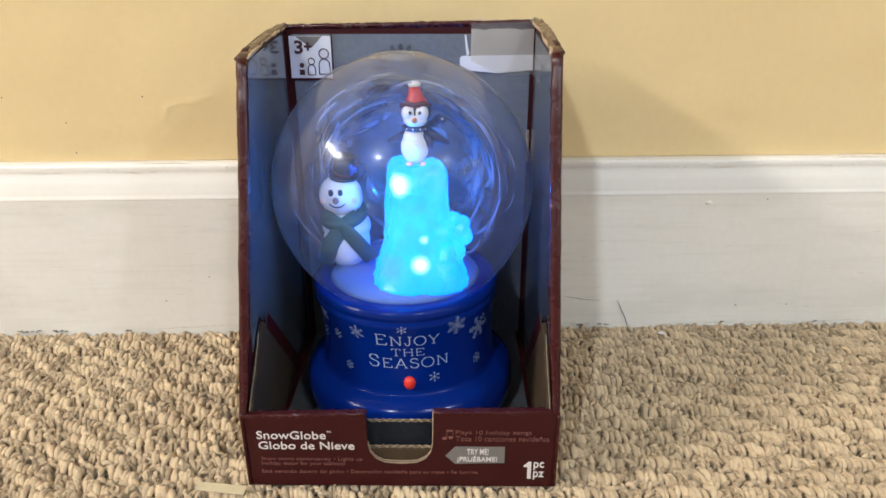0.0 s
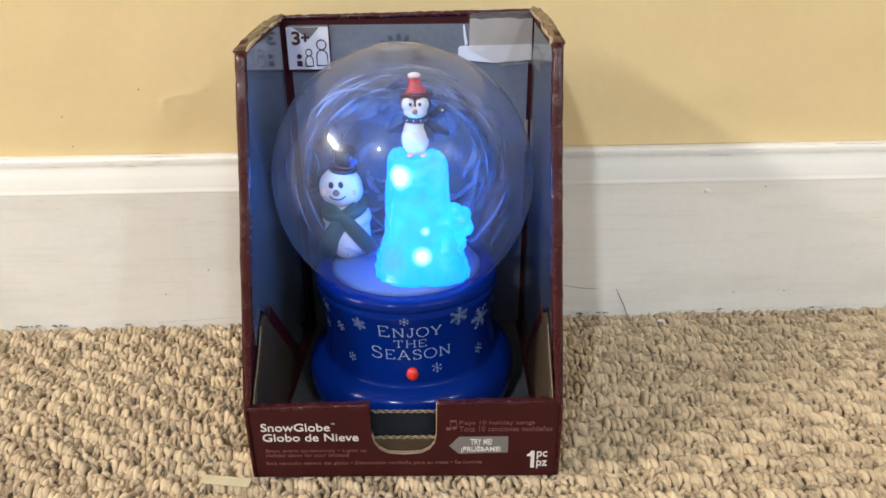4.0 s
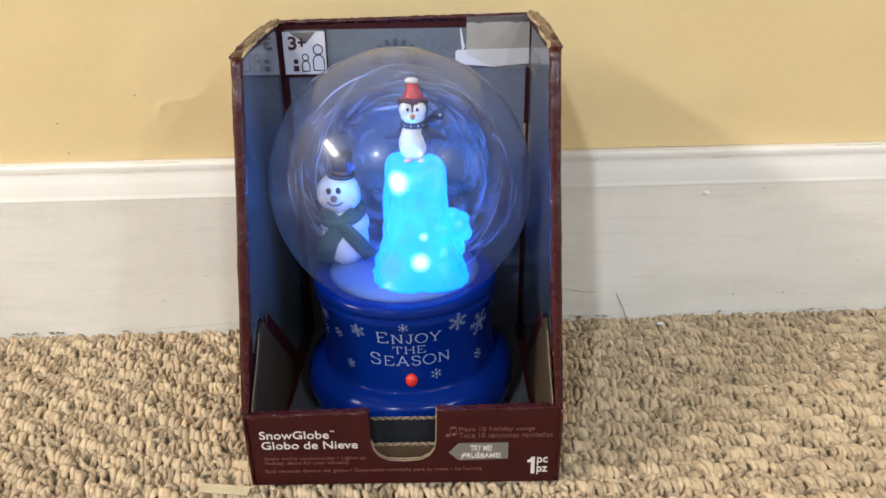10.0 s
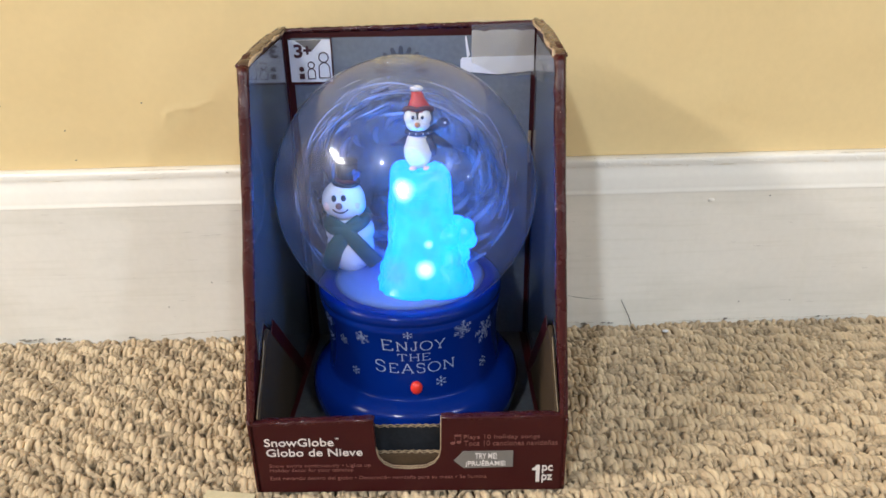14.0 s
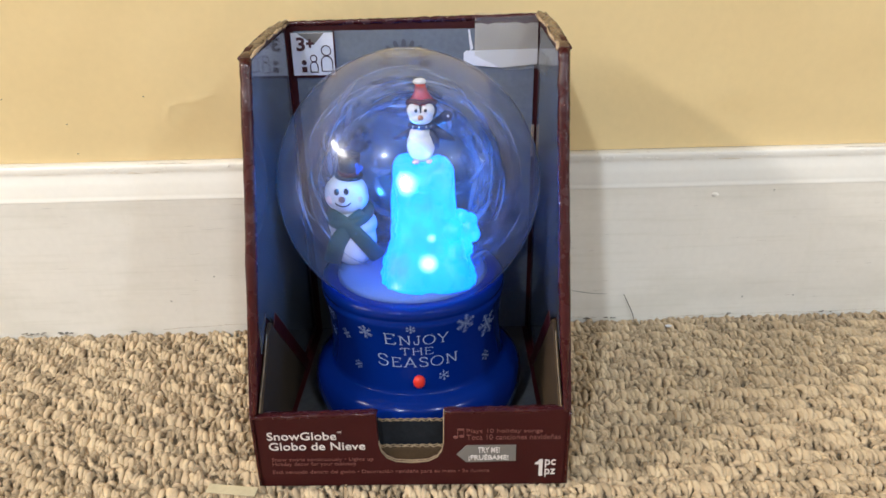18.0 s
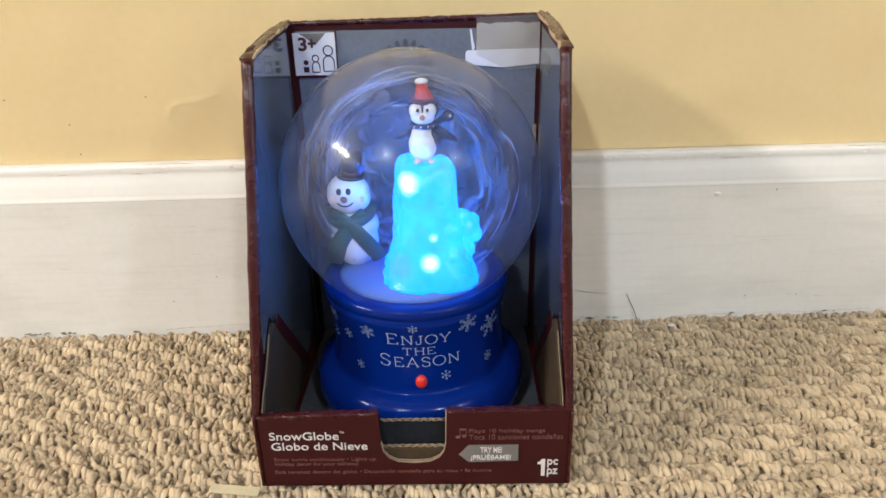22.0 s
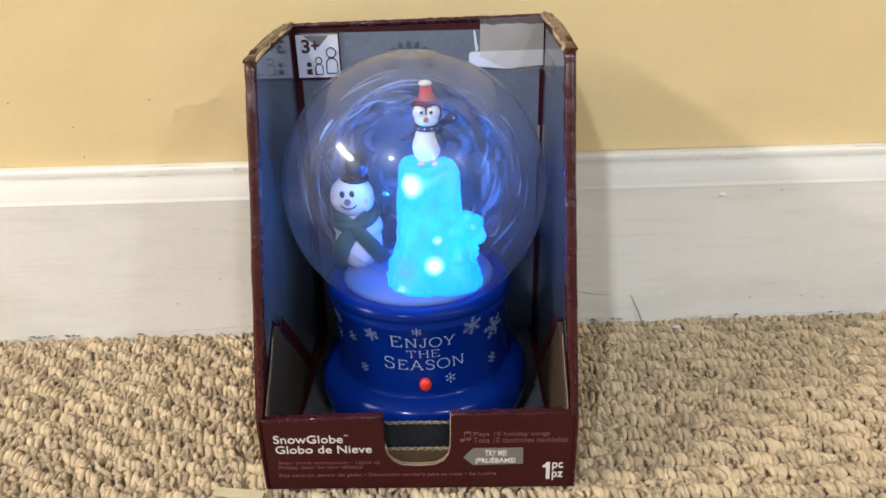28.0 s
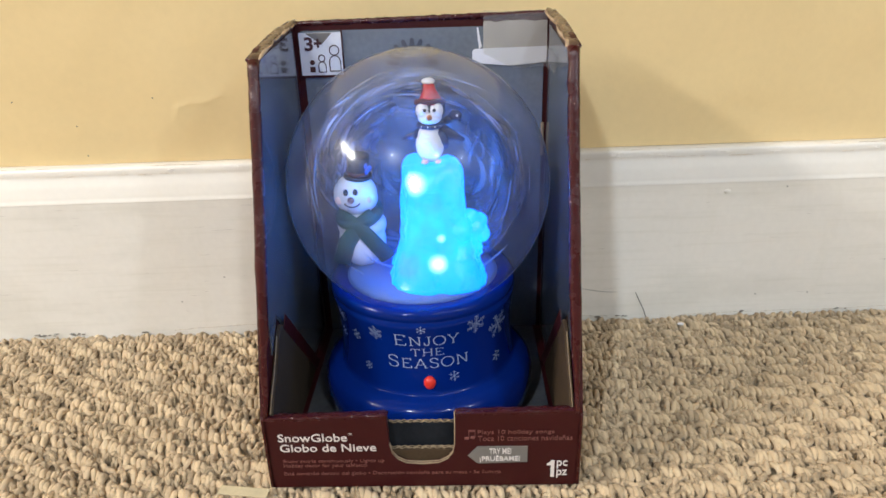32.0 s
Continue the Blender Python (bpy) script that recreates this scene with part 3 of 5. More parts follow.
def carpet():
    """Berber pile: zigzag rows in which short runs of fat cream loops take turns with runs of thinner grey-brown ones."""
    rng = np.random.default_rng(5)
    pitch, run = 0.0122, 0.036
    cream, brown, filler = [], [], []

    def row_y(r, x):
        return 0.004 - r * pitch + 0.0022 * noise.noise((x * 14, r * 0.4, 0.0)) - 0.020 * x + 0.12 * max(0.0, -0.1 - x)

    def free(x, y):
        return y < -0.0035 and not (abs(x - BOX_X) < W - 0.006 and abs(y - BOX_Y) < W - 0.006)
    for r in range(-5, 31):
        x = -0.52
        start = rng.uniform(-0.12, 0.12) + r * 0.53
        while x < 0.55:
            phase = x / run + start + 0.55 * noise.noise((x * 11, r * 3.7, 8.0))
            f = phase % 1.0
            thick = f < 0.54
            x += (0.0027 if thick else 0.0023) * rng.uniform(0.75, 1.3)
            zig = 0.0018 - 0.0040 * f / 0.54 if thick else -0.0012 + 0.0032 * (f - 0.54) / 0.46
            y = row_y(r, x) + zig * (1.25 if x < 0 else 0.8) + rng.normal(0, 0.0004)
            if free(x, y):
                edge = min(f, 0.54 - f) / 0.27 if thick else 0
                (cream if thick else brown).append((x, y, edge))
        x = -0.52
        while x < 0.55:
            x += 0.0029 * rng.uniform(0.7, 1.3)
            y = row_y(r, x) - pitch / 2 + rng.normal(0, 0.0012)
            if free(x, y):
                filler.append((x, y, 0))
    x = -0.52
    while x < 0.55:
        x += 0.0026 * rng.uniform(0.7, 1.4)
        filler.append((x, -0.0035 + rng.normal(0, 0.0004), 0))
    # loose curled fibres that stand out of the yarn
    spots = np.array([(x, y) for x, y, _ in cream + brown])
    k = len(spots)
    me = yarn_mesh("carpet_fuzz", spots + rng.normal(0, 0.0022, (k, 2)) - [0, 0.001], rng.uniform(0.0060, 0.0086, k), rng.uniform(0.0006, 0.0030, k), np.full(k, 0.00018),
                   rng.uniform(-1.6, 1.6, k), rng.normal(0, 0.5, k), 0.34 + rng.normal(0, 0.15, k), 7, 3, 1)
    tagged(new("carpet_fuzz", me), "loose curled wool fibres standing out of the carpet", "carpet", kind="stuff")
    for kind, spots in (("cream", cream), ("brown", brown), ("low", filler)):
        at = np.array(spots)
        k = len(at)
        wild = np.array([noise.noise((x * 45, y * 70, 4.0)) for x, y, _ in spots])
        tall = 1 + 0.18 * np.array([noise.noise((x * 30, y * 50, 1.0)) for x, y, _ in spots])
        vary = [rng.uniform(0.85, 1.15, k) for _ in range(3)]
        soil = 0.11 * np.array([noise.noise((x * 22, y * 34, 6.0)) for x, y, _ in spots])
        if kind == "cream":
            me = yarn_mesh("carpet_loops", at[:, :2], (0.0053 + 0.0010 * at[:, 2]) * vary[0] * tall, 0.0039 * vary[1], 0.00176 * vary[2],
                           0.25 + rng.normal(0, 0.17, k) + 0.4 * wild, rng.normal(0.12, 0.14, k) + 0.2 * wild, 0.43 + 0.6 * soil + rng.normal(0, 0.08, k), 8, 8, 1)
        elif kind == "brown":
            me = yarn_mesh("carpet_loops", at[:, :2], 0.0051 * vary[0] * tall, 0.0030 * vary[1], 0.00142 * vary[2],
                           0.2 + rng.normal(0, 0.42, k) + 0.8 * wild, rng.normal(0.1, 0.25, k), 0.29 + soil + rng.normal(0, 0.10, k), 7, 5, 2)
        else:
            by_wall = at[:, 1] > -0.006
            me = yarn_mesh("carpet_loops", at[:, :2], np.where(by_wall, 0.0064, 0.0047) * vary[0], 0.0027 * vary[1], 0.0015 * vary[2], rng.normal(0, 0.8, k),
                           rng.normal(0, 0.3, k), 0.29 + soil + rng.normal(0, 0.09, k), 6, 5, 1)
        label = {"cream": "thick cream looped wool stitches of the carpet", "brown": "thinner grey-brown looped wool stitches of the carpet",
                 "low": "low brown wool loops between the carpet's rows"}[kind]
        tagged(new("carpet_loops", me), label, "carpet", kind="stuff")


def ceiling_lights():
    for x, y in DOWNLIGHTS:
        lamp = tagged(new("ceiling_light"), "round white recessed ceiling light, lit", "light", "recessed ceiling lights")
        lamp.matrix_world = pose(x, y, CEILING)
        part("trim_ring", lathe([(0.096, 0.0), (0.118, 0.0), (0.118, -0.006), (0.108, -0.012), (0.095, -0.008), (0.096, 0.0)], 40), PAINT_WHITE, lamp,
             smooth=True)
        part("lens", lathe([(0.0, -0.002), (0.094, -0.002), (0.094, -0.0005), (0.0, -0.0005)], 40), LAMP_GLOW, lamp, "glowing lens")
    tube_light = tagged(new("panel_ceiling_light"), "long white panel light on the ceiling, lit", "light")
    tube_light.matrix_world = pose(TUBE[0], TUBE[1], CEILING)
    part("housing", box(-0.29, 0.29, -0.76, 0.76, -0.022, 0.0, 0.004), PAINT_WHITE, tube_light)
    part("diffuser", box(-0.26, 0.26, -0.73, 0.73, -0.027, -0.022, 0.002), LAMP_GLOW, tube_light, "glowing diffuser")


# ---- open display box ----
BOX_X, BOX_Y, BOX_TURN = 0.0105, -0.0915, -2.0
def front_top(x):
    """The front panel's top edge rises a little to one side."""
    return 0.0476 + 0.0185 * x


W, H, FRONT_H, CORNER_Y = 0.0837, 0.2265, 0.0475, -0.018
BOARD = 0.0032


def display_box():
    bx = tagged(new("display_box"), "open maroon cardboard display box with worn edges and grey inside", "box")
    bx.matrix_world = pose(BOX_X + 0.0008, BOX_Y, 0, 0, 0, BOX_TURN)
    # back
    back = part("back_panel", prism([(-W, 0), (W, 0), (W, H + 0.0022), (-W, H - 0.0004)], "y", W - BOARD, W, 0.0008), MAROON, bx)
    part("inner_print", box(-W + 0.0075, W - 0.006, W - BOARD - 0.0006, W - BOARD - 0.0001, 0.004, H - 0.0055), SLATE, back, "grey printed inner sheet")
    burst = bmesh.new()
    for k in range(9):
        a = radians(8 + 20.5 * k)
        c, d, y = math.cos(a), math.sin(a), W - BOARD - 0.0009
        petal = [(0.009, -0.0006), (0.0125, -0.0017), (0.0165, -0.0012), (0.0175, 0.0), (0.0165, 0.0012), (0.0125, 0.0017), (0.009, 0.0006)]
        burst.faces.new([burst.verts.new((-0.006 + r * c - w * d, y, 0.198 + r * d + w * c)) for r, w in petal])
    part("snowflake_print", burst, SLATE_INK, back, "darker grey snowflake print")
    bm = bmesh.new()
    rng = random.Random(14)
    pts = [(-W + 0.001 + (2 * W - 0.002) * i / 60, W - 0.0024 + rng.uniform(-0.0002, 0.0002), H - 0.0012 + 0.0026 * i / 60 + rng.uniform(-0.0002, 0.0002)) for i in range(61)]
    tube(bm, pts, [0.0018 + rng.uniform(-0.0002, 0.0002) for _ in pts], seg=8)
    part("top_fold", bm, TOP_EDGE, back, "creased and rubbed top fold with glints painted in")
    # bottom
    part("bottom_panel", box(-W + BOARD, W - BOARD, -W + BOARD, W - BOARD, 0.0, BOARD), KRAFT, bx)
    floor_sheet = part("floor_sheet", box(-W + 0.0085, W - 0.0085, -W + 0.008, W - BOARD - 0.001, BOARD, BOARD + 0.0008), SLATE_FLOOR, bx,
                       "scuffed grey printed floor")
    part("border_print", box(-W + BOARD, -W + 0.0083, -W + 0.008, W - BOARD - 0.001, BOARD, BOARD + 0.0009), MAROON, floor_sheet)
    part("border_print", box(W - 0.0083, W - BOARD, -W + 0.008, W - BOARD - 0.001, BOARD, BOARD + 0.0009), MAROON, floor_sheet)
    # sides: the front edge runs back and up from the low front
    for s, up in ((-1, 0.0), (1, 0.0028)):
        outline = [(-W, 0.0), (W - BOARD, 0.0), (W - BOARD, H - 0.001 + up), (CORNER_Y + 0.012, 0.2225 + up), (CORNER_Y, 0.2185 + up), (-0.0265, 0.195), (-0.0385, 0.16),
                   (-0.0625, 0.099), (-0.079, 0.058), (-W, FRONT_H)]
        a, b = sorted((s * W, s * (W - BOARD)))
        side = part("side_panel", prism(outline, "x", a, b, 0.0006), MAROON, bx)
        inner = s * (W - BOARD)
        a, b = sorted((inner - s * 0.0001, inner - s * 0.0007))
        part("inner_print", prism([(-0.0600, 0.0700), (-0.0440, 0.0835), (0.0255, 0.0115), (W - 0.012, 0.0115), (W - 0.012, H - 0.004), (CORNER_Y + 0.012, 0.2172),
                                   (-0.0150, 0.2135), (-0.0205, 0.195), (-0.0318, 0.16), (-0.0490, 0.117), (-0.0575, 0.0900)], "x", a, b), SLATE_GLOSS_SHADED, side,
             "grey glossy printed inner sheet, shade in its colour")
        # rolled double edge along the slope
        bm = bmesh.new()
        pts = [(s * (W - 0.003), y, z) for y, z in outline[4:]]
        rim_points, rim_radii = [], []
        rng = random.Random(4 + s)
        for (p, q) in zip(pts, pts[1:]):
            for i in range(6):
                f = i / 6
                rim_points.append([p[j] + (q[j] - p[j]) * f + rng.uniform(-0.0002, 0.0002) for j in range(3)])
                rim_radii.append(0.0012 + 0.0019 * min(1, max(0, (rim_points[-1][2] - 0.048) / 0.05)) + rng.uniform(-0.0002, 0.0002))
        rim_points.append(list(pts[-1]))
        rim_radii.append(0.0010)
        tube(bm, rim_points, rim_radii, seg=12, flat=0.75)
        part("rolled_edge", bm, MAROON_EDGE, side, "rubbed and creased front fold with glints painted in")
        # top fold: bare brown board between a maroon outer line and a torn pale inner edge
        top = [(s * (W - 0.0026), CORNER_Y - 0.0005, 0.2186), (s * (W - 0.0030), 0.010, 0.2226), (s * (W - 0.0026), 0.035, 0.2246), (s * (W - 0.0030), 0.058, 0.2256),
               (s * (W - 0.0026), W - 0.004, 0.2264)]
        top = glide([(a, b, c + up) for a, b, c in top], 4)
        bm = bmesh.new()
        tube(bm, top, [0.0030] * len(top), seg=12, flat=0.42)
        part("top_fold", bm, BARE_BOARD, side, "bare brown board where the top fold has torn")
        bm = bmesh.new()
        tube(bm, [(a + s * 0.0025, b, c - 0.0001) for a, b, c in top], [0.0011] * len(top), seg=8)
        part("outer_fold", bm, TOP_EDGE, side, "maroon outer line of the top fold")
        rng = random.Random(21 + s)
        bm = bmesh.new()
        strip = [(a - s * (0.0028 + rng.uniform(-0.0004, 0.0007)), b, c + rng.uniform(-0.0010, 0.0004)) for a, b, c in top]
        tube(bm, strip, [0.0009 + rng.uniform(-0.0004, 0.0005) for _ in strip], seg=7, flat=0.8)
        part("torn_edge", bm, PALE_BOARD, side, "ragged pale edge of torn board")
        # brown gusset flap behind the low front; the left one's colour holds its shade
        a, b = sorted((s * (W - BOARD - 0.0008), s * (W - BOARD - 0.0032)))
        part("gusset_flap", prism([(-W + 0.003, 0.006), (0.010, 0.006), (0.030, 0.010), (-0.044, 0.0800), (-0.0515, 0.0765), (-0.0575, 0.0695), (-0.0660, 0.0610), (-0.0750, 0.0540), (-W + 0.003, FRONT_H)], "x",
                                  a, b, 0.0004), KRAFT if s > 0 else KRAFT_SHADED, bx, "bare brown cardboard flap" if s > 0 else "brown cardboard flap, its shade put into the colour")
        bm = bmesh.new()
        cut = [(s * (W - BOARD - 0.0018), y, z) for y, z in ((-W + 0.002, FRONT_H), (-0.0750, 0.0542), (-0.0660, 0.0612), (-0.0575, 0.0698), (-0.0515, 0.0768))]
        tube(bm, cut, [0.00035] * 5, seg=6)
        part("cut_edge", bm, KRAFT_EDGE, bx, "bare cut edge of the flap")
        a, b = sorted((s * (W - BOARD - 0.0031), s * (W - BOARD - 0.0037)))
        part("flap_border", prism([(0.022, 0.006), (0.034, 0.006), (-0.036, 0.082), (-0.042, 0.076)], "x", a, b, 0.0003), MAROON, bx)
    front_panel(bx)
    age_card(bx)
    tape(bx)
    return bx


NOTCH0, NOTCH1 = -0.0178, 0.0178


def front_panel(bx):
    y0, y1 = -W, -W + BOARD
    base = 0.0155
    curve = [(NOTCH0, front_top(NOTCH0)), (NOTCH0 + 0.0004, 0.028), (NOTCH0 + 0.0012, 0.0225), (NOTCH0 + 0.004, 0.0183), (NOTCH0 + 0.009, base), (0.0, base - 0.0006),
             (NOTCH1 - 0.009, base), (NOTCH1 - 0.004, 0.0183), (NOTCH1 - 0.0012, 0.0225), (NOTCH1 - 0.0004, 0.028), (NOTCH1, front_top(NOTCH1))]
    outline = [(-W, 0.0), (-W, front_top(-W)), *curve, (W, front_top(W)), (W, 0.0)]
    panel = part("front_panel", prism(outline, "y", y0, y1, 0.0004), MAROON, bx)
    # second board behind it, cut higher, with the fluted edge showing in the notch
    part("inner_front", prism([(-W + 0.004, 0.004), (-W + 0.004, FRONT_H - 0.0045), (-0.022, FRONT_H - 0.004), (-0.017, 0.0368), (0.017, 0.0368), (0.022, FRONT_H - 0.003),
                               (W - 0.004, FRONT_H - 0.0025), (W - 0.004, 0.004)], "y", y1 + 0.0035, y1 + 0.006, 0.0003), NIGHT, bx, "dark printed inner board")
    part("kraft_lip", box(-0.021, 0.021, y1 + 0.0002, y1 + 0.003, 0.004, 0.0222, 0.0004), KRAFT, bx, "bare brown board in the cut-out")
    bm = bmesh.new()
    n = 46
    for z, yy, hw in ((0.0370, y1 + 0.0048, 0.018), (0.0224, y1 + 0.0016, 0.0185)):
        pts = [(-hw + 2 * hw * i / n, yy + 0.0004 * math.sin(i * 1.3), z + 0.0005 * math.sin(i * 1.1)) for i in range(n + 1)]
        tube(bm, pts, [0.00042] * len(pts), seg=5)
        for dz in (-0.0008, 0.0009):
            tube(bm, [(p[0], p[1] + 0.0003, z + dz) for p in pts], [0.00028] * len(pts), seg=5)
    part("fluted_edge", bm, KRAFT_EDGE, bx, "cut corrugated board edge")
    bm = bmesh.new()
    tube(bm, [(x, y0 + 0.0008, z) for x, z in curve[1:]], [0.0005] * (len(curve) - 1), seg=6)
    tube(bm, [(x, y1 - 0.0008, z) for x, z in curve[1:]], [0.0005] * (len(curve) - 1), seg=6)
    part("cut_edge", bm, KRAFT_EDGE, panel, "bare edge of the cut-out")
    # folded top lips
    rng = random.Random(8)
    for a, b in ((-W + 0.001, NOTCH0), (NOTCH1, W - 0.001)):
        bm = bmesh.new()
        n = 26
        for yy, zz, r in ((y0 + 0.0012, -0.0011, 0.0013), (y1 + 0.0012, -0.0020, 0.0014), (y1 + 0.0036, -0.0034, 0.0014)):
            pts = [(a + (b - a) * i / n, yy + rng.uniform(-0.00025, 0.00025), front_top(a + (b - a) * i / n) + zz + rng.uniform(-0.0003, 0.0003))
                   for i in range(n + 1)]
            tube(bm, pts, [r] * (n + 1), seg=8)
        part("top_fold", bm, TOP_EDGE, panel, "rubbed top fold")
    for s in (-1, 1):
        bm = bmesh.new()
        pts = [(s * (W - 0.0006), y0 + 0.0005, 0.0006 + (FRONT_H - 0.001) * i / 12) for i in range(13)]
        tube(bm, pts, [0.0009] * 13, seg=6)
        part("corner_fold", bm, MAROON_EDGE, panel, "rubbed corner fold")
    F = -W - 0.0003

    def line(body, x0, x1, z0, z1, ink, bold=0.0, label=""):
        part("lettering", shift(lettering(body, x0, x1, z0, z1, bold), -0.0008, F, 0), ink, panel, label)
    line("SnowGlobe", -0.0752, -0.0385, 0.0313, 0.0364, INK_WHITE, 0.006, "bold white lettering")
    line("TM", -0.0378, -0.0357, 0.0356, 0.0366, INK_WHITE, 0.0)
    line("Globo de Nieve", -0.0748, -0.0236, 0.0247, 0.0297, INK_WHITE, 0.006, "bold white lettering")
    line("Snow swirls continuously \u2022 Lights up", -0.0742, -0.0197, 0.0167, 0.0196, INK_PINK, 0.0)
    line("Holiday decor for your tabletop", -0.0742, -0.0292, 0.0136, 0.0166, INK_PINK, 0.0)
    line("Est\u00e1 nevando dentro del globo \u2022 Decoraci\u00f3n navide\u00f1a para su mesa \u2022 Se ilumina", -0.0746, 0.0424, 0.0082, 0.0112, INK_PINK, 0.0)
    line("Plays 10 holiday songs", 0.0302, 0.0702, 0.0342, 0.0375, INK_PINK, 0.0)
    line("Toca 10 canciones navide\u00f1as", 0.0302, 0.0797, 0.0305, 0.0338, INK_PINK, 0.0)
    note = bmesh.new()
    for c in ((0.0236, 0.0322), (0.0268, 0.0328)):
        ball(note, (c[0], 0, c[1]), (0.0013, 0.0002, 0.0010))
    box(0.0246, 0.02495, -0.0002, 0, 0.0322, 0.0372, bm=note)
    box(0.0278, 0.02815, -0.0002, 0, 0.0328, 0.0378, bm=note)
    box(0.0246, 0.02815, -0.0002, 0, 0.0366, 0.0378, bm=note)
    part("note_mark", shift(finish("note_mark", note, INK_PINK), 0, F, 0), INK_PINK, panel)
    arrow = prism([(0.0241, 0.0209), (0.0292, 0.0269), (0.0556, 0.0269), (0.0556, 0.0165), (0.0292, 0.0158)], "y", F - 0.0003, F + 0.0002)
    part("arrow_label", arrow, INK_GREY, panel, "grey printed arrow")
    F -= 0.0003
    line("TRY ME!", 0.0362, 0.0478, 0.0220, 0.0258, INK_WHITE, 0.012)
    line("\u00a1PRU\u00c9BAME!", 0.0312, 0.0524, 0.0167, 0.0213, INK_WHITE, 0.012)
    F += 0.0003
    one = prism([(0.0681, 0.0060), (0.0681, 0.0138), (0.0661, 0.0138), (0.0661, 0.0150), (0.0676, 0.0158), (0.0682, 0.0172), (0.0701, 0.0172), (0.0701, 0.0060)],
                "y", F - 0.00025, F)
    part("lettering", one, INK_WHITE, panel)
    line("pc", 0.0721, 0.0778, 0.0116, 0.0170, INK_WHITE, 0.012)
    line("pz", 0.0721, 0.0778, 0.0053, 0.0107, INK_WHITE, 0.012)


def age_card(bx):
    y = W - BOARD - 0.0016
    card = part("age_label", box(-0.0778, -0.0508, y, y + 0.0005, 0.1935, 0.2200), PAPER, bx, "white printed age label with a dark rim")
    part("label_rim", prism([(-0.0508, 0.1920), (-0.0500, 0.1920), (-0.0500, 0.2215), (-0.0508, 0.2215)], "y", y - 0.0002, y + 0.0005), MAROON, card)
    part("label_rim", box(-0.0785, -0.0500, y - 0.0002, y + 0.0005, 0.1920, 0.1935), MAROON, card)
    part("grey_wedge", prism([(-0.0735, 0.2198), (-0.0565, 0.2198), (-0.0635, 0.2125)], "y", y - 0.0002, y), INK_GREY, card)
    F = y - 0.0002
    part("lettering", shift(lettering("3", -0.0745, -0.0690, 0.2088, 0.2174, 0.03), 0, F, 0), INK_DARK, card)
    part("lettering", shift(lettering("+", -0.0683, -0.0634, 0.2108, 0.2162, 0.04), 0, F, 0), INK_DARK, card)
    for cx, z0, h, filled in ((-0.0705, 0.1955, 0.0076, True), (-0.0642, 0.1955, 0.0107, False), (-0.0558, 0.1960, 0.0160, False)):
        bm = bmesh.new()
        r, w = h * 0.19, h * 0.22
        head = [(cx + r * math.cos(a), F - 0.0001, z0 + h - r + r * math.sin(a)) for a in [2 * math.pi * i / 20 for i in range(21)]]
        body = [(cx - w, F - 0.0001, z0), (cx - w, F - 0.0001, z0 + h * 0.36), *[(cx - w * math.cos(a), F - 0.0001, z0 + h * 0.36 + w * 1.1 * math.sin(a))
                for a in [math.pi * i / 10 for i in range(11)]], (cx + w, F - 0.0001, z0), (cx - w, F - 0.0001, z0)]
        if filled:
            ball(bm, (cx, F, z0 + h - r), (r * 1.1, 0.0002, r * 1.1))
            box(cx - w, cx + w, F - 0.0002, F, z0, z0 + h * 0.45, bm=bm)
        else:
            tube(bm, head, [0.00032] * len(head), seg=6)
            tube(bm, body, [0.00032] * len(body), seg=6)
        part("pawn_mark", bm, INK_DARK, card)


def tape(bx):
    y = W - BOARD - 0.0012
    rng = random.Random(3)
    edge = [(0.0392 + 0.044 * i / 12, 0.1975 + rng.uniform(-0.0012, 0.0012) + 0.004 * (i / 12 < 0.25)) for i in range(13)]
    top = [(0.0795 - 0.040 * i / 10, 0.2238 + rng.uniform(-0.0008, 0.0008)) for i in range(11)]
    part("torn_paper", prism([*edge[:-1], *top], "y", y, y + 0.0006), TORN, bx, "torn grey paper patch under old tape")
    part("white_sticker", prism([(0.0322, 0.2058), (0.0335, 0.2074), (0.0795, 0.2080), (0.0795, 0.1985), (0.0560, 0.1965), (0.0345, 0.1985), (0.0322, 0.2005)], "y",
                                y - 0.0006, y - 0.0001), PAPER, bx, "white paper sticker")
    part("scuff", prism([(0.0352, 0.2205), (0.0362, 0.2205), (0.0375, 0.2125), (0.0385, 0.209), (0.0366, 0.207), (0.0358, 0.213)], "y", y, y + 0.0004), PAPER, bx,
         "white scuff")
    part("clear_tape", prism([(0.0394, 0.2045), (0.0394, 0.2275), (0.0790, 0.2285), (0.0790, 0.1960), (0.060, 0.1945)], "y", y - 0.0012, y - 0.0009), CLEAR_TAPE, bx,
         "strip of clear tape")
    part("tape_end", prism([(0.0394, 0.2262), (0.0790, 0.2275), (0.0800, 0.2300), (0.0600, 0.2296), (0.0396, 0.2302)], "y", W - 0.0030, W - 0.0027), CLEAR_TAPE, bx,
         "clear tape folded over the top")
    # added tan patch in place of a corner hole with the wall behind
    part("corner_gap_patch", box(0.0772, 0.0792, y - 0.0008, y + 0.0004, 0.137, 0.159, 0.0003), KRAFT_EDGE, bx, "tan patch standing in for a gap that shows the wall")
    x = W - BOARD - 0.0012
    part("clear_tape", prism([(0.030, 0.2085), (W - 0.006, 0.2085), (W - 0.006, 0.1960), (0.036, 0.1975)], "x", x - 0.0004, x), CLEAR_TAPE, bx, "strip of clear tape")


# ---- snow globe ----
GLOBE_R, GLOBE_Z = 0.0740, 0.1456
FACE = 4.8


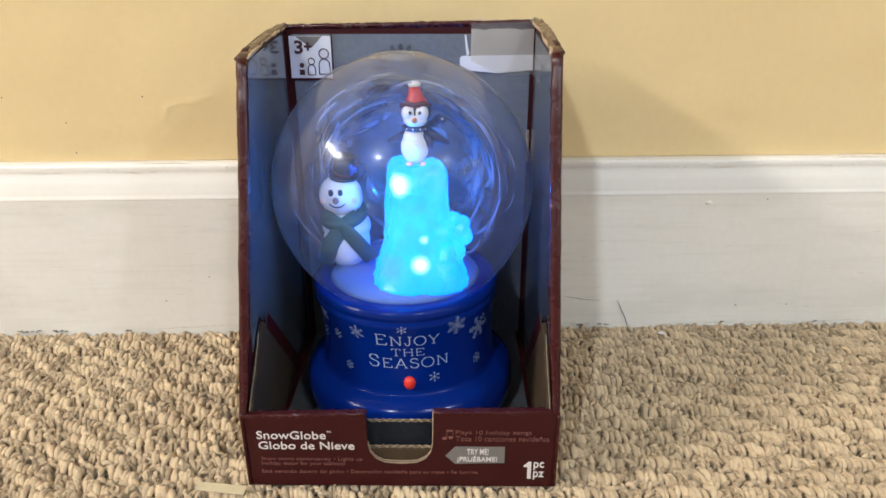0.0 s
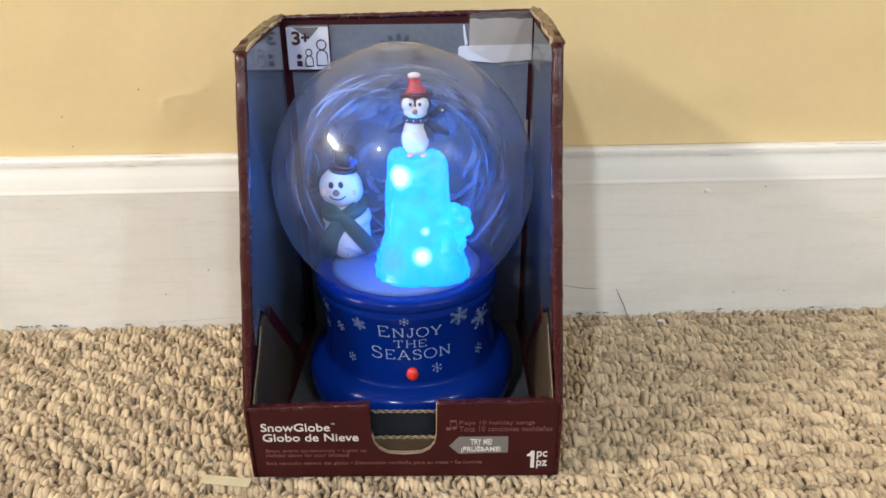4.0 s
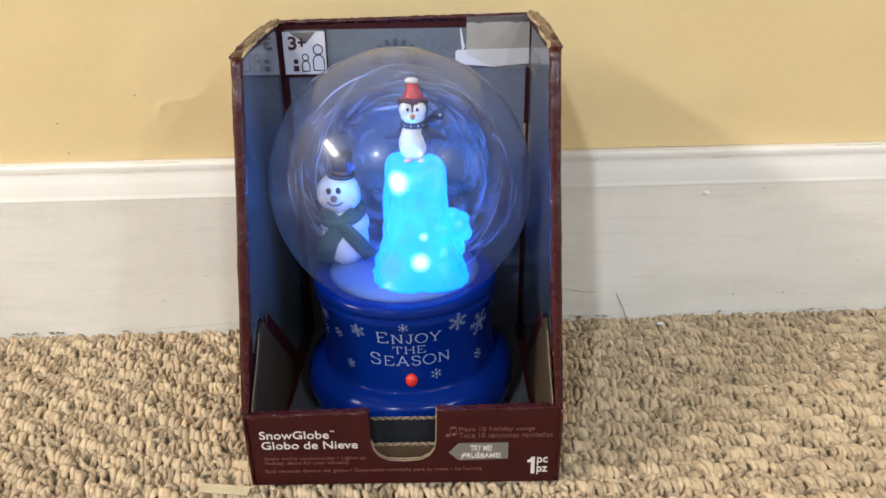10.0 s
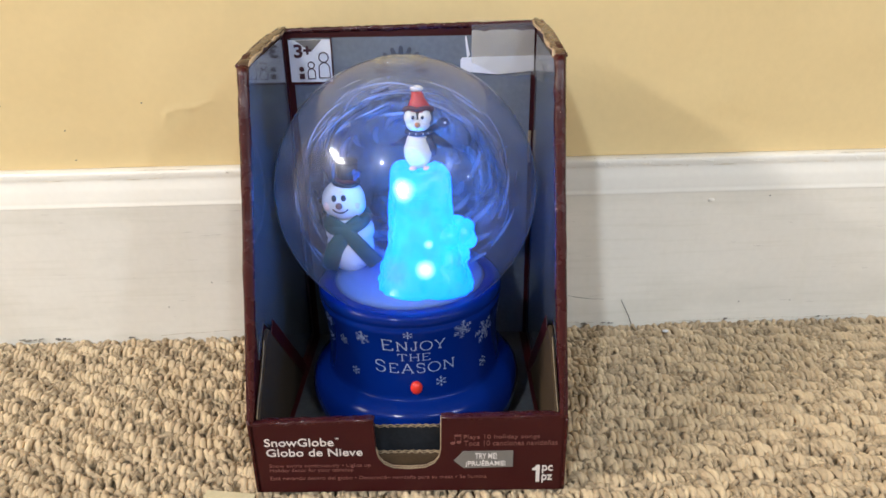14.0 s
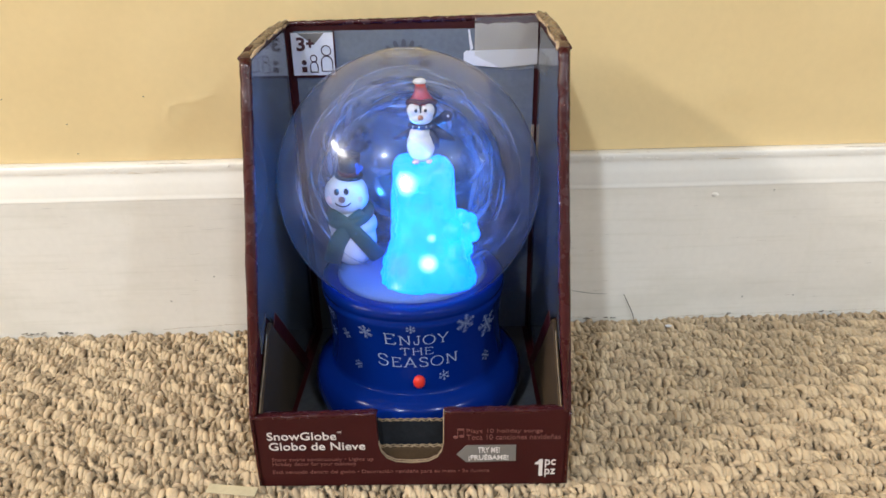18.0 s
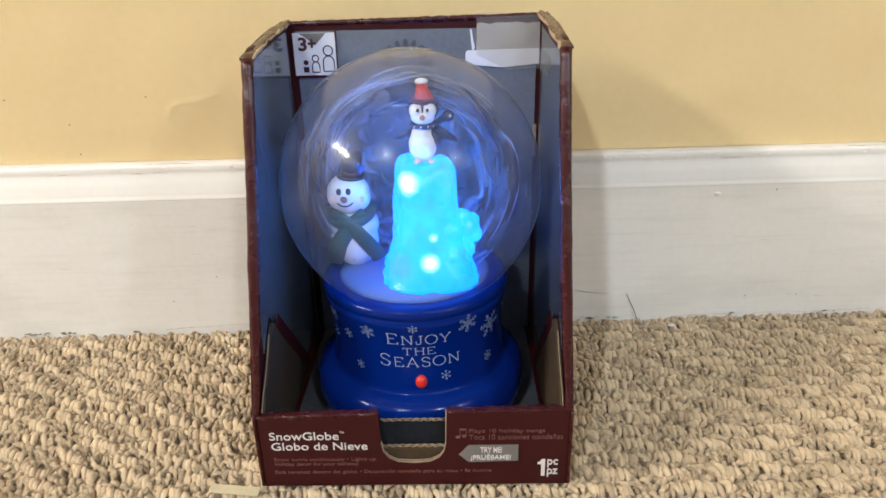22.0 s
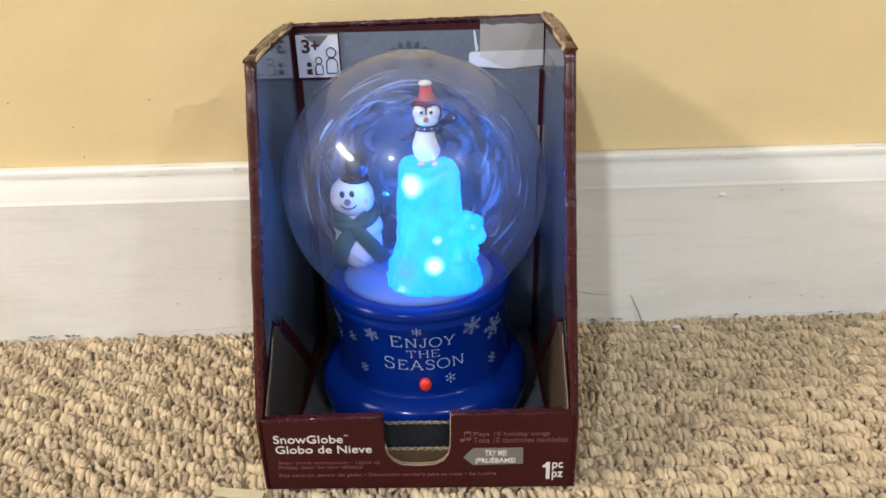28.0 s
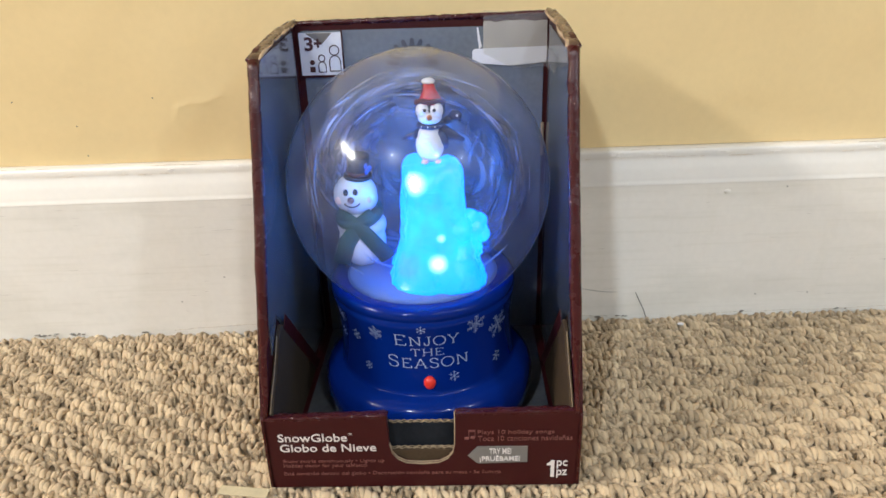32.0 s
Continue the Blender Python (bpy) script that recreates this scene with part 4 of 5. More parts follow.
def body_radius(z):
    t = min(max((z - 0.036) / 0.05, 0), 1)
    return 0.0537 - 0.0024 * math.sin(math.pi * min(t * 1.05, 1)) + 0.0012 * t * t


def lean(z):
    """The base stands a little askew under the globe: its foot is off to one side."""
    return 0.0024 * min(max(1 - z / 0.0916, 0), 1)


def wrapped(me, angle, z0, proud=0.0003):
    """Bends a flat x-z drawing round the base, centred at an angle from the front and a height."""
    for v in me.vertices:
        z = z0 + v.co.z
        r = body_radius(z) + proud - v.co.y * 0.8
        a = radians(angle - 1.2) + v.co.x / 0.0515
        v.co = (r * math.sin(a) + lean(z), -r * math.cos(a), z)
    me.update()
    return me


def ink_bar(bm, x0, z0, x1, z1, width, cuts=4):
    d = Vector((x1 - x0, z1 - z0))
    n = Vector((-d.y, d.x)).normalized() * width
    rows = []
    for i in range(cuts + 1):
        x, z = x0 + d.x * i / cuts, z0 + d.y * i / cuts
        rows.append((bm.verts.new((x + n.x, -0.0002, z + n.y)), bm.verts.new((x - n.x, -0.0002, z - n.y))))
    for (a, b), (c, e) in zip(rows, rows[1:]):
        bm.faces.new((a, c, e, b))


ROUND = [(0.5 + 0.5 * math.sin(2 * math.pi * i / 20), 0.5 + 0.5 * math.cos(2 * math.pi * i / 20)) for i in range(21)]
STROKES = {
    "E": (0.82, [[(0.12, 0), (0.12, 1)], [(0, 0.97), (0.92, 0.97), (0.92, 0.80)], [(0.12, 0.52), (0.68, 0.52)], [(0, 0.03), (0.96, 0.03), (0.96, 0.22)]]),
    "N": (1.10, [[(0.14, 0), (0.14, 0.97)], [(0, 0.97), (0.16, 0.97), (0.86, 0.03), (0.86, 0.97)], [(0, 0.03), (0.28, 0.03)], [(0.72, 0.97), (1, 0.97)]]),
    "J": (0.66, [[(0.45, 0.97), (1, 0.97)], [(0.72, 0.97), (0.72, 0.25), (0.62, 0.08), (0.42, 0.02), (0.2, 0.06), (0.08, 0.2), (0.06, 0.34)]]),
    "O": (1.08, [ROUND]),
    "Y": (1.02, [[(0.08, 0.97), (0.5, 0.42), (0.92, 0.97)], [(0.5, 0.42), (0.5, 0)], [(-0.04, 0.97), (0.22, 0.97)], [(0.78, 0.97), (1.04, 0.97)], [(0.34, 0.03), (0.66, 0.03)]]),
    "T": (0.92, [[(0.02, 0.76), (0.02, 0.97), (0.98, 0.97), (0.98, 0.76)], [(0.5, 0.97), (0.5, 0)], [(0.32, 0.03), (0.68, 0.03)]]),
    "H": (1.05, [[(0.14, 0), (0.14, 1)], [(0.86, 0), (0.86, 1)], [(0.14, 0.52), (0.86, 0.52)], [(0, 0.97), (0.28, 0.97)], [(0.72, 0.97), (1, 0.97)], [(0, 0.03), (0.28, 0.03)],
                 [(0.72, 0.03), (1, 0.03)]]),
    "S": (0.78, [[(0.92, 0.74), (0.82, 0.90), (0.62, 0.98), (0.36, 0.98), (0.14, 0.90), (0.08, 0.74), (0.18, 0.60), (0.45, 0.53), (0.74, 0.46), (0.92, 0.34), (0.92, 0.18),
                  (0.76, 0.05), (0.48, 0.0), (0.2, 0.05), (0.06, 0.22)]]),
    "A": (1.06, [[(0.08, 0.0), (0.5, 1.0), (0.92, 0.0)], [(0.24, 0.34), (0.76, 0.34)], [(-0.04, 0.03), (0.22, 0.03)], [(0.78, 0.03), (1.04, 0.03)]]),
}


def capitals(text, x0, x1, tall):
    """Wide engraved capitals drawn in strokes, from x0 to x1."""
    gap = 0.24
    total = sum(STROKES[c][0] for c in text) + gap * (len(text) - 1)
    unit = (x1 - x0) / total
    bm = bmesh.new()
    x = x0
    for c in text:
        wide, lines = STROKES[c]
        for line in lines:
            for (a, b), (d, e) in zip(line, line[1:]):
                flat = abs(e - b) * tall < abs(d - a) * wide * unit * 0.3
                ink_bar(bm, x + a * wide * unit, b * tall, x + d * wide * unit, e * tall, tall * (0.030 if flat else 0.046), 3)
        x += (wide + gap) * unit
    return finish("lettering", bm, FLAKE_INK)


def flake_mesh(size, style):
    bm = bmesh.new()
    w = size * 0.024 if style else size * 0.045
    for k in range(6):
        a = (0 if style == 2 else math.pi / 6) + k * math.pi / 3
        c, s = math.cos(a), math.sin(a)
        ink_bar(bm, 0, 0, c * size, s * size, w)
        for f, ln in (((0.22, 0.22), (0.46, 0.34), (0.74, 0.26)) if style else ((0.6, 0.3),)):
            for side in (-1, 1):
                b = a + side * radians(50)
                ink_bar(bm, c * size * f, s * size * f, c * size * f + math.cos(b) * size * ln, s * size * f + math.sin(b) * size * ln, w * 0.85, 2)
    return finish("snowflake_mark", bm, FLAKE_INK)


def snow_globe():
    g = tagged(new("snow_globe"), "lit snow globe on a glossy blue round base", "snow globe")
    g.matrix_world = pose(BOX_X, BOX_Y, 0.0041, 0, 0, BOX_TURN) @ Matrix.Translation((0.0, 0.0, -0.0041))
    flange = [(0.0, 0.0042), (0.052, 0.0042), (0.0575, 0.0055), (0.0626, 0.0105), (0.0645, 0.018), (0.0648, 0.0245), (0.0640, 0.0300), (0.0618, 0.0340),
              (0.0580, 0.0362), (0.0554, 0.0368), (0.0543, 0.0372)]
    body = [(body_radius(0.0372 + 0.046 * i / 14), 0.0376 + 0.046 * i / 14) for i in range(15)]
    rim = [(0.0537, 0.0842), (0.0546, 0.0856), (0.0550, 0.0876), (0.0546, 0.0896), (0.0534, 0.0910), (0.0514, 0.0916), (0.0495, 0.0912), (0.0, 0.0905)]
    shell = lathe(flange + body + rim, 128)
    for v in shell.verts:
        v.co.x += lean(v.co.z)
    base = part("base", shell, BLUE, g, "glossy royal blue plastic base", smooth=True)
    words = (("E", "NJOY", -0.0172, -0.0112, -0.0094, 0.0172, 0.0698, 0.0074, 0.0062), ("T", "HE", -0.0090, -0.0042, -0.0028, 0.0088, 0.0629, 0.0048, 0.0048),
             ("S", "EASON", -0.0226, -0.0164, -0.0144, 0.0228, 0.0550, 0.0076, 0.0062))
    for first, rest, a0, a1, b0, b1, z, tall, low in words:
        for text, x0, x1, h in ((first, a0, a1, tall), (rest, b0, b1, low)):
            part("lettering", wrapped(capitals(text, x0, x1, h), FACE, z), FLAKE_INK, base, "pale printed lettering")
    for angle, z, size, style in ((-26.7, 0.0757, 0.0046, 1), (-43.7, 0.0690, 0.0036, 0), (-57.2, 0.0775, 0.0050, 1), (-61, 0.0640, 0.0036, 0), (-35.6, 0.0512, 0.0030, 0),
                                  (1.8, 0.0806, 0.0028, 0), (35.4, 0.0786, 0.0062, 1), (55.5, 0.0705, 0.0086, 2), (53.6, 0.0500, 0.0036, 0), (20.4, 0.0481, 0.0032, 0),
                                  (80.0, 0.0725, 0.0046, 1), (-84, 0.0600, 0.0050, 1), (104, 0.0550, 0.005, 0), (-110, 0.075, 0.006, 1)):
        part("snowflake_mark", wrapped(flake_mesh(size, style), angle, z), FLAKE_INK, base)
    bm = bmesh.new()
    r = body_radius(0.045)
    ball(bm, (r * math.sin(radians(FACE - 1.2)) + lean(0.0456), -r * math.cos(radians(FACE - 1.2)), 0.0456), (0.0034, 0.0030, 0.0041), turn=(0, 0, FACE))
    part("button", bm, RED_BUTTON, g, "red push button")
    # clear globe with a moulded dimple on top
    profile = []
    low = math.acos((0.0885 - GLOBE_Z) / GLOBE_R)
    for i in range(61):
        a = low * (1 - i / 60)
        r, z = GLOBE_R * math.sin(a), GLOBE_Z + GLOBE_R * math.cos(a)
        if r < 0.0135:
            z -= 0.0012 * (1 - (r / 0.0135) ** 2)
        profile.append((max(r, 0), z))
    globe = part("globe", lathe(profile, 128), GLOBE_CLEAR, g, "clear plastic globe", smooth=True)
    for r in (0.0135, 0.0105, 0.007):
        ring = bmesh.new()
        z = GLOBE_Z + math.sqrt(GLOBE_R ** 2 - r * r) - 0.0004
        tube(ring, [(r * math.cos(a), r * math.sin(a), z) for a in [2 * math.pi * i / 40 for i in range(41)]], [0.0009] * 41, seg=8)
        part("moulded_ring", ring, GLOBE_CLEAR, globe)
    # snow floor
    bm = lathe([(0.0, 0.0960), (0.020, 0.0957), (0.034, 0.0948), (0.0425, 0.0930), (0.0455, 0.0905), (0.0, 0.0905)], 96)
    for v in bm.verts:
        if v.co.z > 0.092:
            v.co.z += 0.0008 * noise.noise((v.co.x * 120, v.co.y * 120, 0))
    part("snow_floor", bm, SNOW, g, "white snow-covered disc", smooth=True)
    ice(g)
    snowman(g)
    penguin(g)
    return g


def ice(g):
    """A tapering block of ice with a shelf of lumps at one side."""
    bm = bmesh.new()
    seg, lev = 56, 44
    z0, z1 = 0.0935, 0.1625
    rings = []
    for j in range(lev + 1):
        t = j / lev
        z = z0 + (z1 - z0) * t
        half = 0.0190 + 0.0010 * (1 - t) - 0.0022 * max(0.0, t - 0.5) / 0.5
        foot = 0.0098 * max(0.0, 1 - t / 0.55) ** 1.4
        cap = 1.0 if t < 0.84 else math.sqrt(max(0.0, 1 - ((t - 0.84) / 0.16) ** 2)) * 0.42 + 0.58
        cx = 0.0104 - 0.0024 * t
        ring = []
        for i in range(seg):
            a = 2 * math.pi * i / seg
            c, s = math.cos(a), math.sin(a)
            sq = 1.0 / max(abs(c), abs(s)) ** 0.18
            r = (half + foot * (0.45 if c > 0 else 0.9) * abs(c) + foot * 1.15 * abs(s)) * cap * sq * (0.97 + 0.14 * noise.noise((c * 1.6, s * 1.6, z * 45)) + 0.06 * noise.noise((c * 4, s * 4, z * 90)) + 0.025 * noise.noise((c * 9, s * 9, z * 160)))
            ring.append(bm.verts.new((cx + r * c, -0.0105 + r * s * 0.98, z + (0.0026 * math.cos(2 * a + 0.4) if t > 0.84 else 0))))
        rings.append(ring)
    for a, b in zip(rings, rings[1:]):
        for i in range(seg):
            bm.faces.new((a[i], a[(i + 1) % seg], b[(i + 1) % seg], b[i]))
    bm.faces.new(rings[0])
    top = bm.verts.new((0.0092, -0.009, z1 - 0.0008))
    for i in range(seg):
        bm.faces.new((rings[-1][i], rings[-1][(i + 1) % seg], top))
    rng = random.Random(11)
    for c, r in (((0.0305, -0.008, 0.1215), 0.0075), ((0.0345, -0.006, 0.1240), 0.0045), ((0.0360, -0.010, 0.1170), 0.0040), ((0.0290, -0.011, 0.1285), 0.0045),
                 ((0.0272, -0.010, 0.1090), 0.0085), ((0.0265, -0.008, 0.1010), 0.0080), ((0.0355, -0.007, 0.1200), 0.0035), ((0.0215, -0.0215, 0.1090), 0.0095), ((0.0225, -0.0200, 0.1240), 0.0075), ((0.0005, -0.0225, 0.1040), 0.0095), ((0.0270, -0.004, 0.1150), 0.009)):
        made = ball(bm, c, (r, r, r * 1.05), u=18, v=12)
        for v in made:
            d = (v.co - Vector(c)).normalized()
            v.co += d * r * 0.22 * noise.noise(v.co * 260)
    for f in bm.faces:
        f.smooth = True
    block = part("ice_block", bm, ICE, g, "glowing cyan ice block lit from inside")
    for (x, y, z), reach, _ in LEDS:
        lamp = bmesh.new()
        ball(lamp, (x, y + 0.001, z), (reach * 0.24, reach * 0.2, reach * 0.34), u=16, v=10)
        part("led_lamp", lamp, LED_BRIGHT if z > 0.14 and y < 0 else LED_GLOW, block, "bright white lamp in the ice, the rear one added as fill", True)


def snowman(g):
    """Small resin snowman in one mesh: hat, scarf, face."""
    bm = bmesh.new()
    x, y, z = -0.0365, 0.004, 0.0945
    ball(bm, (x + 0.0015, y, z + 0.0150), (0.0140, 0.0125, 0.0165), 0)
    ball(bm, (x + 0.0018, y, z + 0.0250), (0.0145, 0.0110, 0.0105), 0)
    ball(bm, (x - 0.0005, y - 0.001, z + 0.0440), (0.0126, 0.0114, 0.0122), 0)
    ball(bm, (x + 0.0048, y - 0.0020, z + 0.0420), (0.0076, 0.0088, 0.0078), 0)
    # scarf: neck roll and two crossed ends
    ring = [(x + 0.0008 + 0.0108 * math.cos(a), y - 0.0005 + 0.0102 * math.sin(a), z + 0.0318 + 0.0030 * math.sin(a) + 0.0016 * math.cos(a)) for a in [2 * math.pi * i / 24 for i in range(25)]]
    tube(bm, ring, [0.0036] * 25, 2, seg=10)
    tube(bm, [(x + 0.0095, y - 0.0075, z + 0.0345), (x + 0.0015, y - 0.0118, z + 0.0285), (x - 0.0062, y - 0.0120, z + 0.0175), (x - 0.0105, y - 0.0100, z + 0.0050)],
         [0.0034, 0.0046, 0.0052, 0.0052], 2, seg=12, flat=0.45)
    tube(bm, [(x - 0.0095, y - 0.0075, z + 0.0345), (x + 0.0015, y - 0.0125, z + 0.0280), (x + 0.0092, y - 0.0120, z + 0.0185), (x + 0.0168, y - 0.0090, z + 0.0070)],
         [0.0034, 0.0044, 0.0048, 0.0050], 2, seg=12, flat=0.45)
    # top hat with band and a sprig coloured by the blue light on it
    cone(bm, (x + 0.0016, y - 0.0005, z + 0.0550), 0.0082, 0.0080, 0.0016, 1, (4, 4, 0))
    cone(bm, (x + 0.0022, y - 0.0005, z + 0.0612), 0.0060, 0.0064, 0.0122, 1, (4, 4, 0))
    cone(bm, (x + 0.0018, y - 0.0005, z + 0.0568), 0.0064, 0.0064, 0.0028, 3, (4, 4, 0))
    for dx, dz, tall in ((0.0076, 0.0590, 0.0026), (0.0090, 0.0602, 0.0020), (0.0068, 0.0618, 0.0018)):
        ball(bm, (x + dx, y - 0.0045, z + dz), (0.0013, 0.0011, tall), 5, (0, 20, 0), u=12, v=8)
    # face
    for dx in (-0.0044, 0.0010):
        ball(bm, (x + dx, y - 0.0114, z + 0.0484), (0.0015, 0.0009, 0.0021), 1, u=12, v=8)
    cone(bm, (x - 0.0014, y - 0.0135, z + 0.0443), 0.0022, 0.0013, 0.0040, 4, (80, 0, 8), 12)
    smile = [(x - 0.0012 + 0.0049 * math.sin(a), y - 0.0112 - 0.0008 * math.cos(a), z + 0.0438 - 0.0040 * math.cos(a)) for a in [radians(-64 + 128 * i / 10) for i in range(11)]]
    tube(bm, smile, [0.00042] * 11, 1, seg=6)
    for dx in (-0.0084, 0.0068):
        ball(bm, (x + dx, y - 0.0086, z + 0.0428), (0.0030, 0.0016, 0.0028), 6, u=12, v=8)
    part("snowman_figure", bm, [RESIN_WHITE, RESIN_BLACK, RESIN_GREEN, RESIN_DARKRED, RESIN_BROWN, RESIN_BLUE_LIT, RESIN_PINK], g, "white snowman with black hat and green scarf")


def penguin(g):
    """Small resin penguin in one mesh: red cap, spread flippers, scarf end."""
    bm = bmesh.new()
    x, y, z = 0.0085, -0.010, 0.1615
    ball(bm, (x, y + 0.0015, z + 0.0105), (0.0080, 0.0070, 0.0108), 1)
    ball(bm, (x - 0.0008, y - 0.0018, z + 0.0092), (0.0076, 0.0064, 0.0094), 0)
    ball(bm, (x - 0.0010, y - 0.0022, z + 0.0145), (0.0060, 0.0050, 0.0062), 0)
    ball(bm, (x, y, z + 0.0278), (0.0082, 0.0072, 0.0070), 1)
    for dx in (-0.0033, 0.0033):
        ball(bm, (x + dx - 0.0002, y - 0.0043, z + 0.0284), (0.0040, 0.0040, 0.0044), 0, u=16, v=12)
    ball(bm, (x - 0.0002, y - 0.0044, z + 0.0248), (0.0064, 0.0042, 0.0040), 0, u=16, v=12)
    for dx in (-0.0026, 0.0024):
        ball(bm, (x + dx, y - 0.0082, z + 0.0292), (0.0009, 0.0006, 0.0010), 1, u=10, v=8)
    cone(bm, (x - 0.0003, y - 0.0094, z + 0.0256), 0.0017, 0.0004, 0.0030, 4, (78, 0, 0), 12)
    # cap
    tube(bm, [(x, y, z + 0.0318), (x + 0.0002, y, z + 0.0342), (x - 0.0002, y, z + 0.0380), (x - 0.0006, y, z + 0.0422)], [0.0074, 0.0056, 0.0036, 0.0026], 3, seg=18)
    ring = [(x + 0.0072 * math.cos(a), y + 0.0064 * math.sin(a), z + 0.0320 - 0.0014 * math.sin(a) + 0.0004 * math.sin(5 * a)) for a in [2 * math.pi * i / 24 for i in range(25)]]
    tube(bm, ring, [0.0014] * 25, 5, seg=8)
    ball(bm, (x - 0.0006, y, z + 0.0428), (0.0036, 0.0034, 0.0018), 0, u=16, v=8)
    # neck scarf with pale dots, and its flying end
    ring = [(x + 0.0062 * math.cos(a), y + 0.0058 * math.sin(a) - 0.0005, z + 0.0200) for a in [2 * math.pi * i / 24 for i in range(25)]]
    tube(bm, ring, [0.0014] * 25, 2, seg=8)
    for a in (-130, -100, -70, -45):
        ball(bm, (x + 0.0070 * math.cos(radians(a)), y + 0.0066 * math.sin(radians(a)) - 0.0007, z + 0.0201), (0.0006, 0.0004, 0.0006), 0, u=8, v=6)
    tube(bm, [(x + 0.005, y + 0.003, z + 0.0190), (x + 0.0090, y + 0.003, z + 0.0215), (x + 0.0125, y + 0.002, z + 0.0235)], [0.0018, 0.0020, 0.0024], 2, seg=10, flat=0.5)
    ball(bm, (x + 0.0132, y + 0.0015, z + 0.0240), (0.0034, 0.0020, 0.0030), 2, u=14, v=10)
    ball(bm, (x + 0.0142, y - 0.0004, z + 0.0244), (0.0007, 0.0005, 0.0007), 0, u=8, v=6)
    # flippers and feet
    tube(bm, [(x - 0.0055, y + 0.001, z + 0.0160), (x - 0.0100, y + 0.001, z + 0.0135), (x - 0.0155, y + 0.001, z + 0.0122)], [0.0024, 0.0020, 0.0008], 2, seg=10, flat=0.45)
    tube(bm, [(x + 0.0050, y + 0.001, z + 0.0170), (x + 0.0105, y + 0.001, z + 0.0138), (x + 0.0180, y + 0.001, z + 0.0108)], [0.0036, 0.0030, 0.0009], 2, seg=10, flat=0.45)
    tube(bm, [(x + 0.0040, y - 0.0035, z + 0.0170), (x + 0.0066, y - 0.0035, z + 0.0115), (x + 0.0078, y - 0.001, z + 0.0070)], [0.0022, 0.0030, 0.0014], 2, seg=10, flat=0.45)
    for dx in (-0.0036, 0.0040):
        ball(bm, (x + dx, y - 0.0055, z + 0.0008), (0.0022, 0.0030, 0.0011), 6, u=12, v=8)
    part("penguin_figure", bm, [RESIN_WHITE, RESIN_BLACK, RESIN_NAVY, RESIN_RED, RESIN_ORANGE, RESIN_DARKRED, RESIN_PINK], g, "penguin with red cap and navy scarf")


# ---- blown snow ----
SWIRLS = []


def swirl(seed, count, tilt, speed, r_low, r_high):
    """One drift of blown flakes: soft streaks that follow circles inside the globe."""
    rng = random.Random(seed)
    verts, faces, dens = [], [], []
    steps, across = 9, 7
    for _ in range(count):
        reach = GLOBE_R * rng.uniform(r_low - 0.08, r_high - 0.04)
        lat = math.asin(rng.uniform(-0.12, 0.90))
        a0, sweep = rng.uniform(0, 2 * math.pi), radians(rng.uniform(14, 50))
        broad = rng.random() < 0.3
        wide = rng.uniform(0.009, 0.020) if broad else rng.uniform(0.0024, 0.0068)
        slope = rng.uniform(-0.45, 0.45)
        bow = rng.uniform(-0.8, 0.8)
        strong = rng.uniform(0.1, 0.38) if broad else rng.uniform(0.15, 1.0) ** 1.5
        first = len(verts)
        for i in range(steps):
            f = i / (steps - 1)
            la = lat + slope * sweep * (f - 0.5) + bow * (f - 0.5) ** 2
            a = a0 + sweep * f
            end = math.sin(math.pi * f) ** 0.7
            for j in range(across):
                v = (j / (across - 1) - 0.5) * 2
                lb = la + v * wide * (0.35 + 0.65 * end) / reach
                verts.append((reach * math.cos(lb) * math.cos(a), reach * math.cos(lb) * math.sin(a), reach * math.sin(lb)))
                dens.append(strong * end * (1 - v * v) ** 1.8)
        for i in range(steps - 1):
            for j in range(across - 1):
                k = first + i * across + j
                faces.append((k, k + 1, k + across + 1, k + across))
    me = bpy.data.meshes.new("snow_swirl")
    me.from_pydata(verts, [], faces)
    at = me.attributes.new("wisp", "FLOAT", "POINT")
    at.data.foreach_set("value", dens)
    for p in me.polygons:
        p.use_smooth = True
    me.materials.append(SNOW_WISP)
    ob = tagged(new("snow_swirl", me), "wisps of white snow blown round inside the globe", "snow", "blown snow", "stuff")
    SWIRLS.append((ob, tilt, speed, seed))


def flakes():
    """Single flakes in the stream."""
    rng = random.Random(77)
    bm = bmesh.new()
    for _ in range(90):
        r = GLOBE_R * rng.uniform(0.55, 0.96)
        lat, a = math.asin(rng.uniform(-0.2, 0.9)), rng.uniform(0, 2 * math.pi)
        s = rng.uniform(0.0002, 0.00055)
        ball(bm, (r * math.cos(lat) * math.cos(a), r * math.cos(lat) * math.sin(a), r * math.sin(lat)), (s, s, s * 0.5), u=6, v=4)
    ob = tagged(new("snow_flakes", finish("snow_flakes", bm, SNOW)), "single white flakes blown round inside the globe", "snow", "blown snow", "stuff")
    SWIRLS.append((ob, (0, 0), 300, 5))


def blown_snow():
    swirl(1, 120, (8, 4), 290, 0.74, 0.93)
    swirl(2, 120, (-4, 6), 330, 0.78, 0.95)
    swirl(3, 90, (4, -8), 250, 0.72, 0.92)
    swirl(4, 80, (0, -5), 305, 0.70, 0.90)
    swirl(5, 70, (10, 0), 270, 0.66, 0.90)
    flakes()


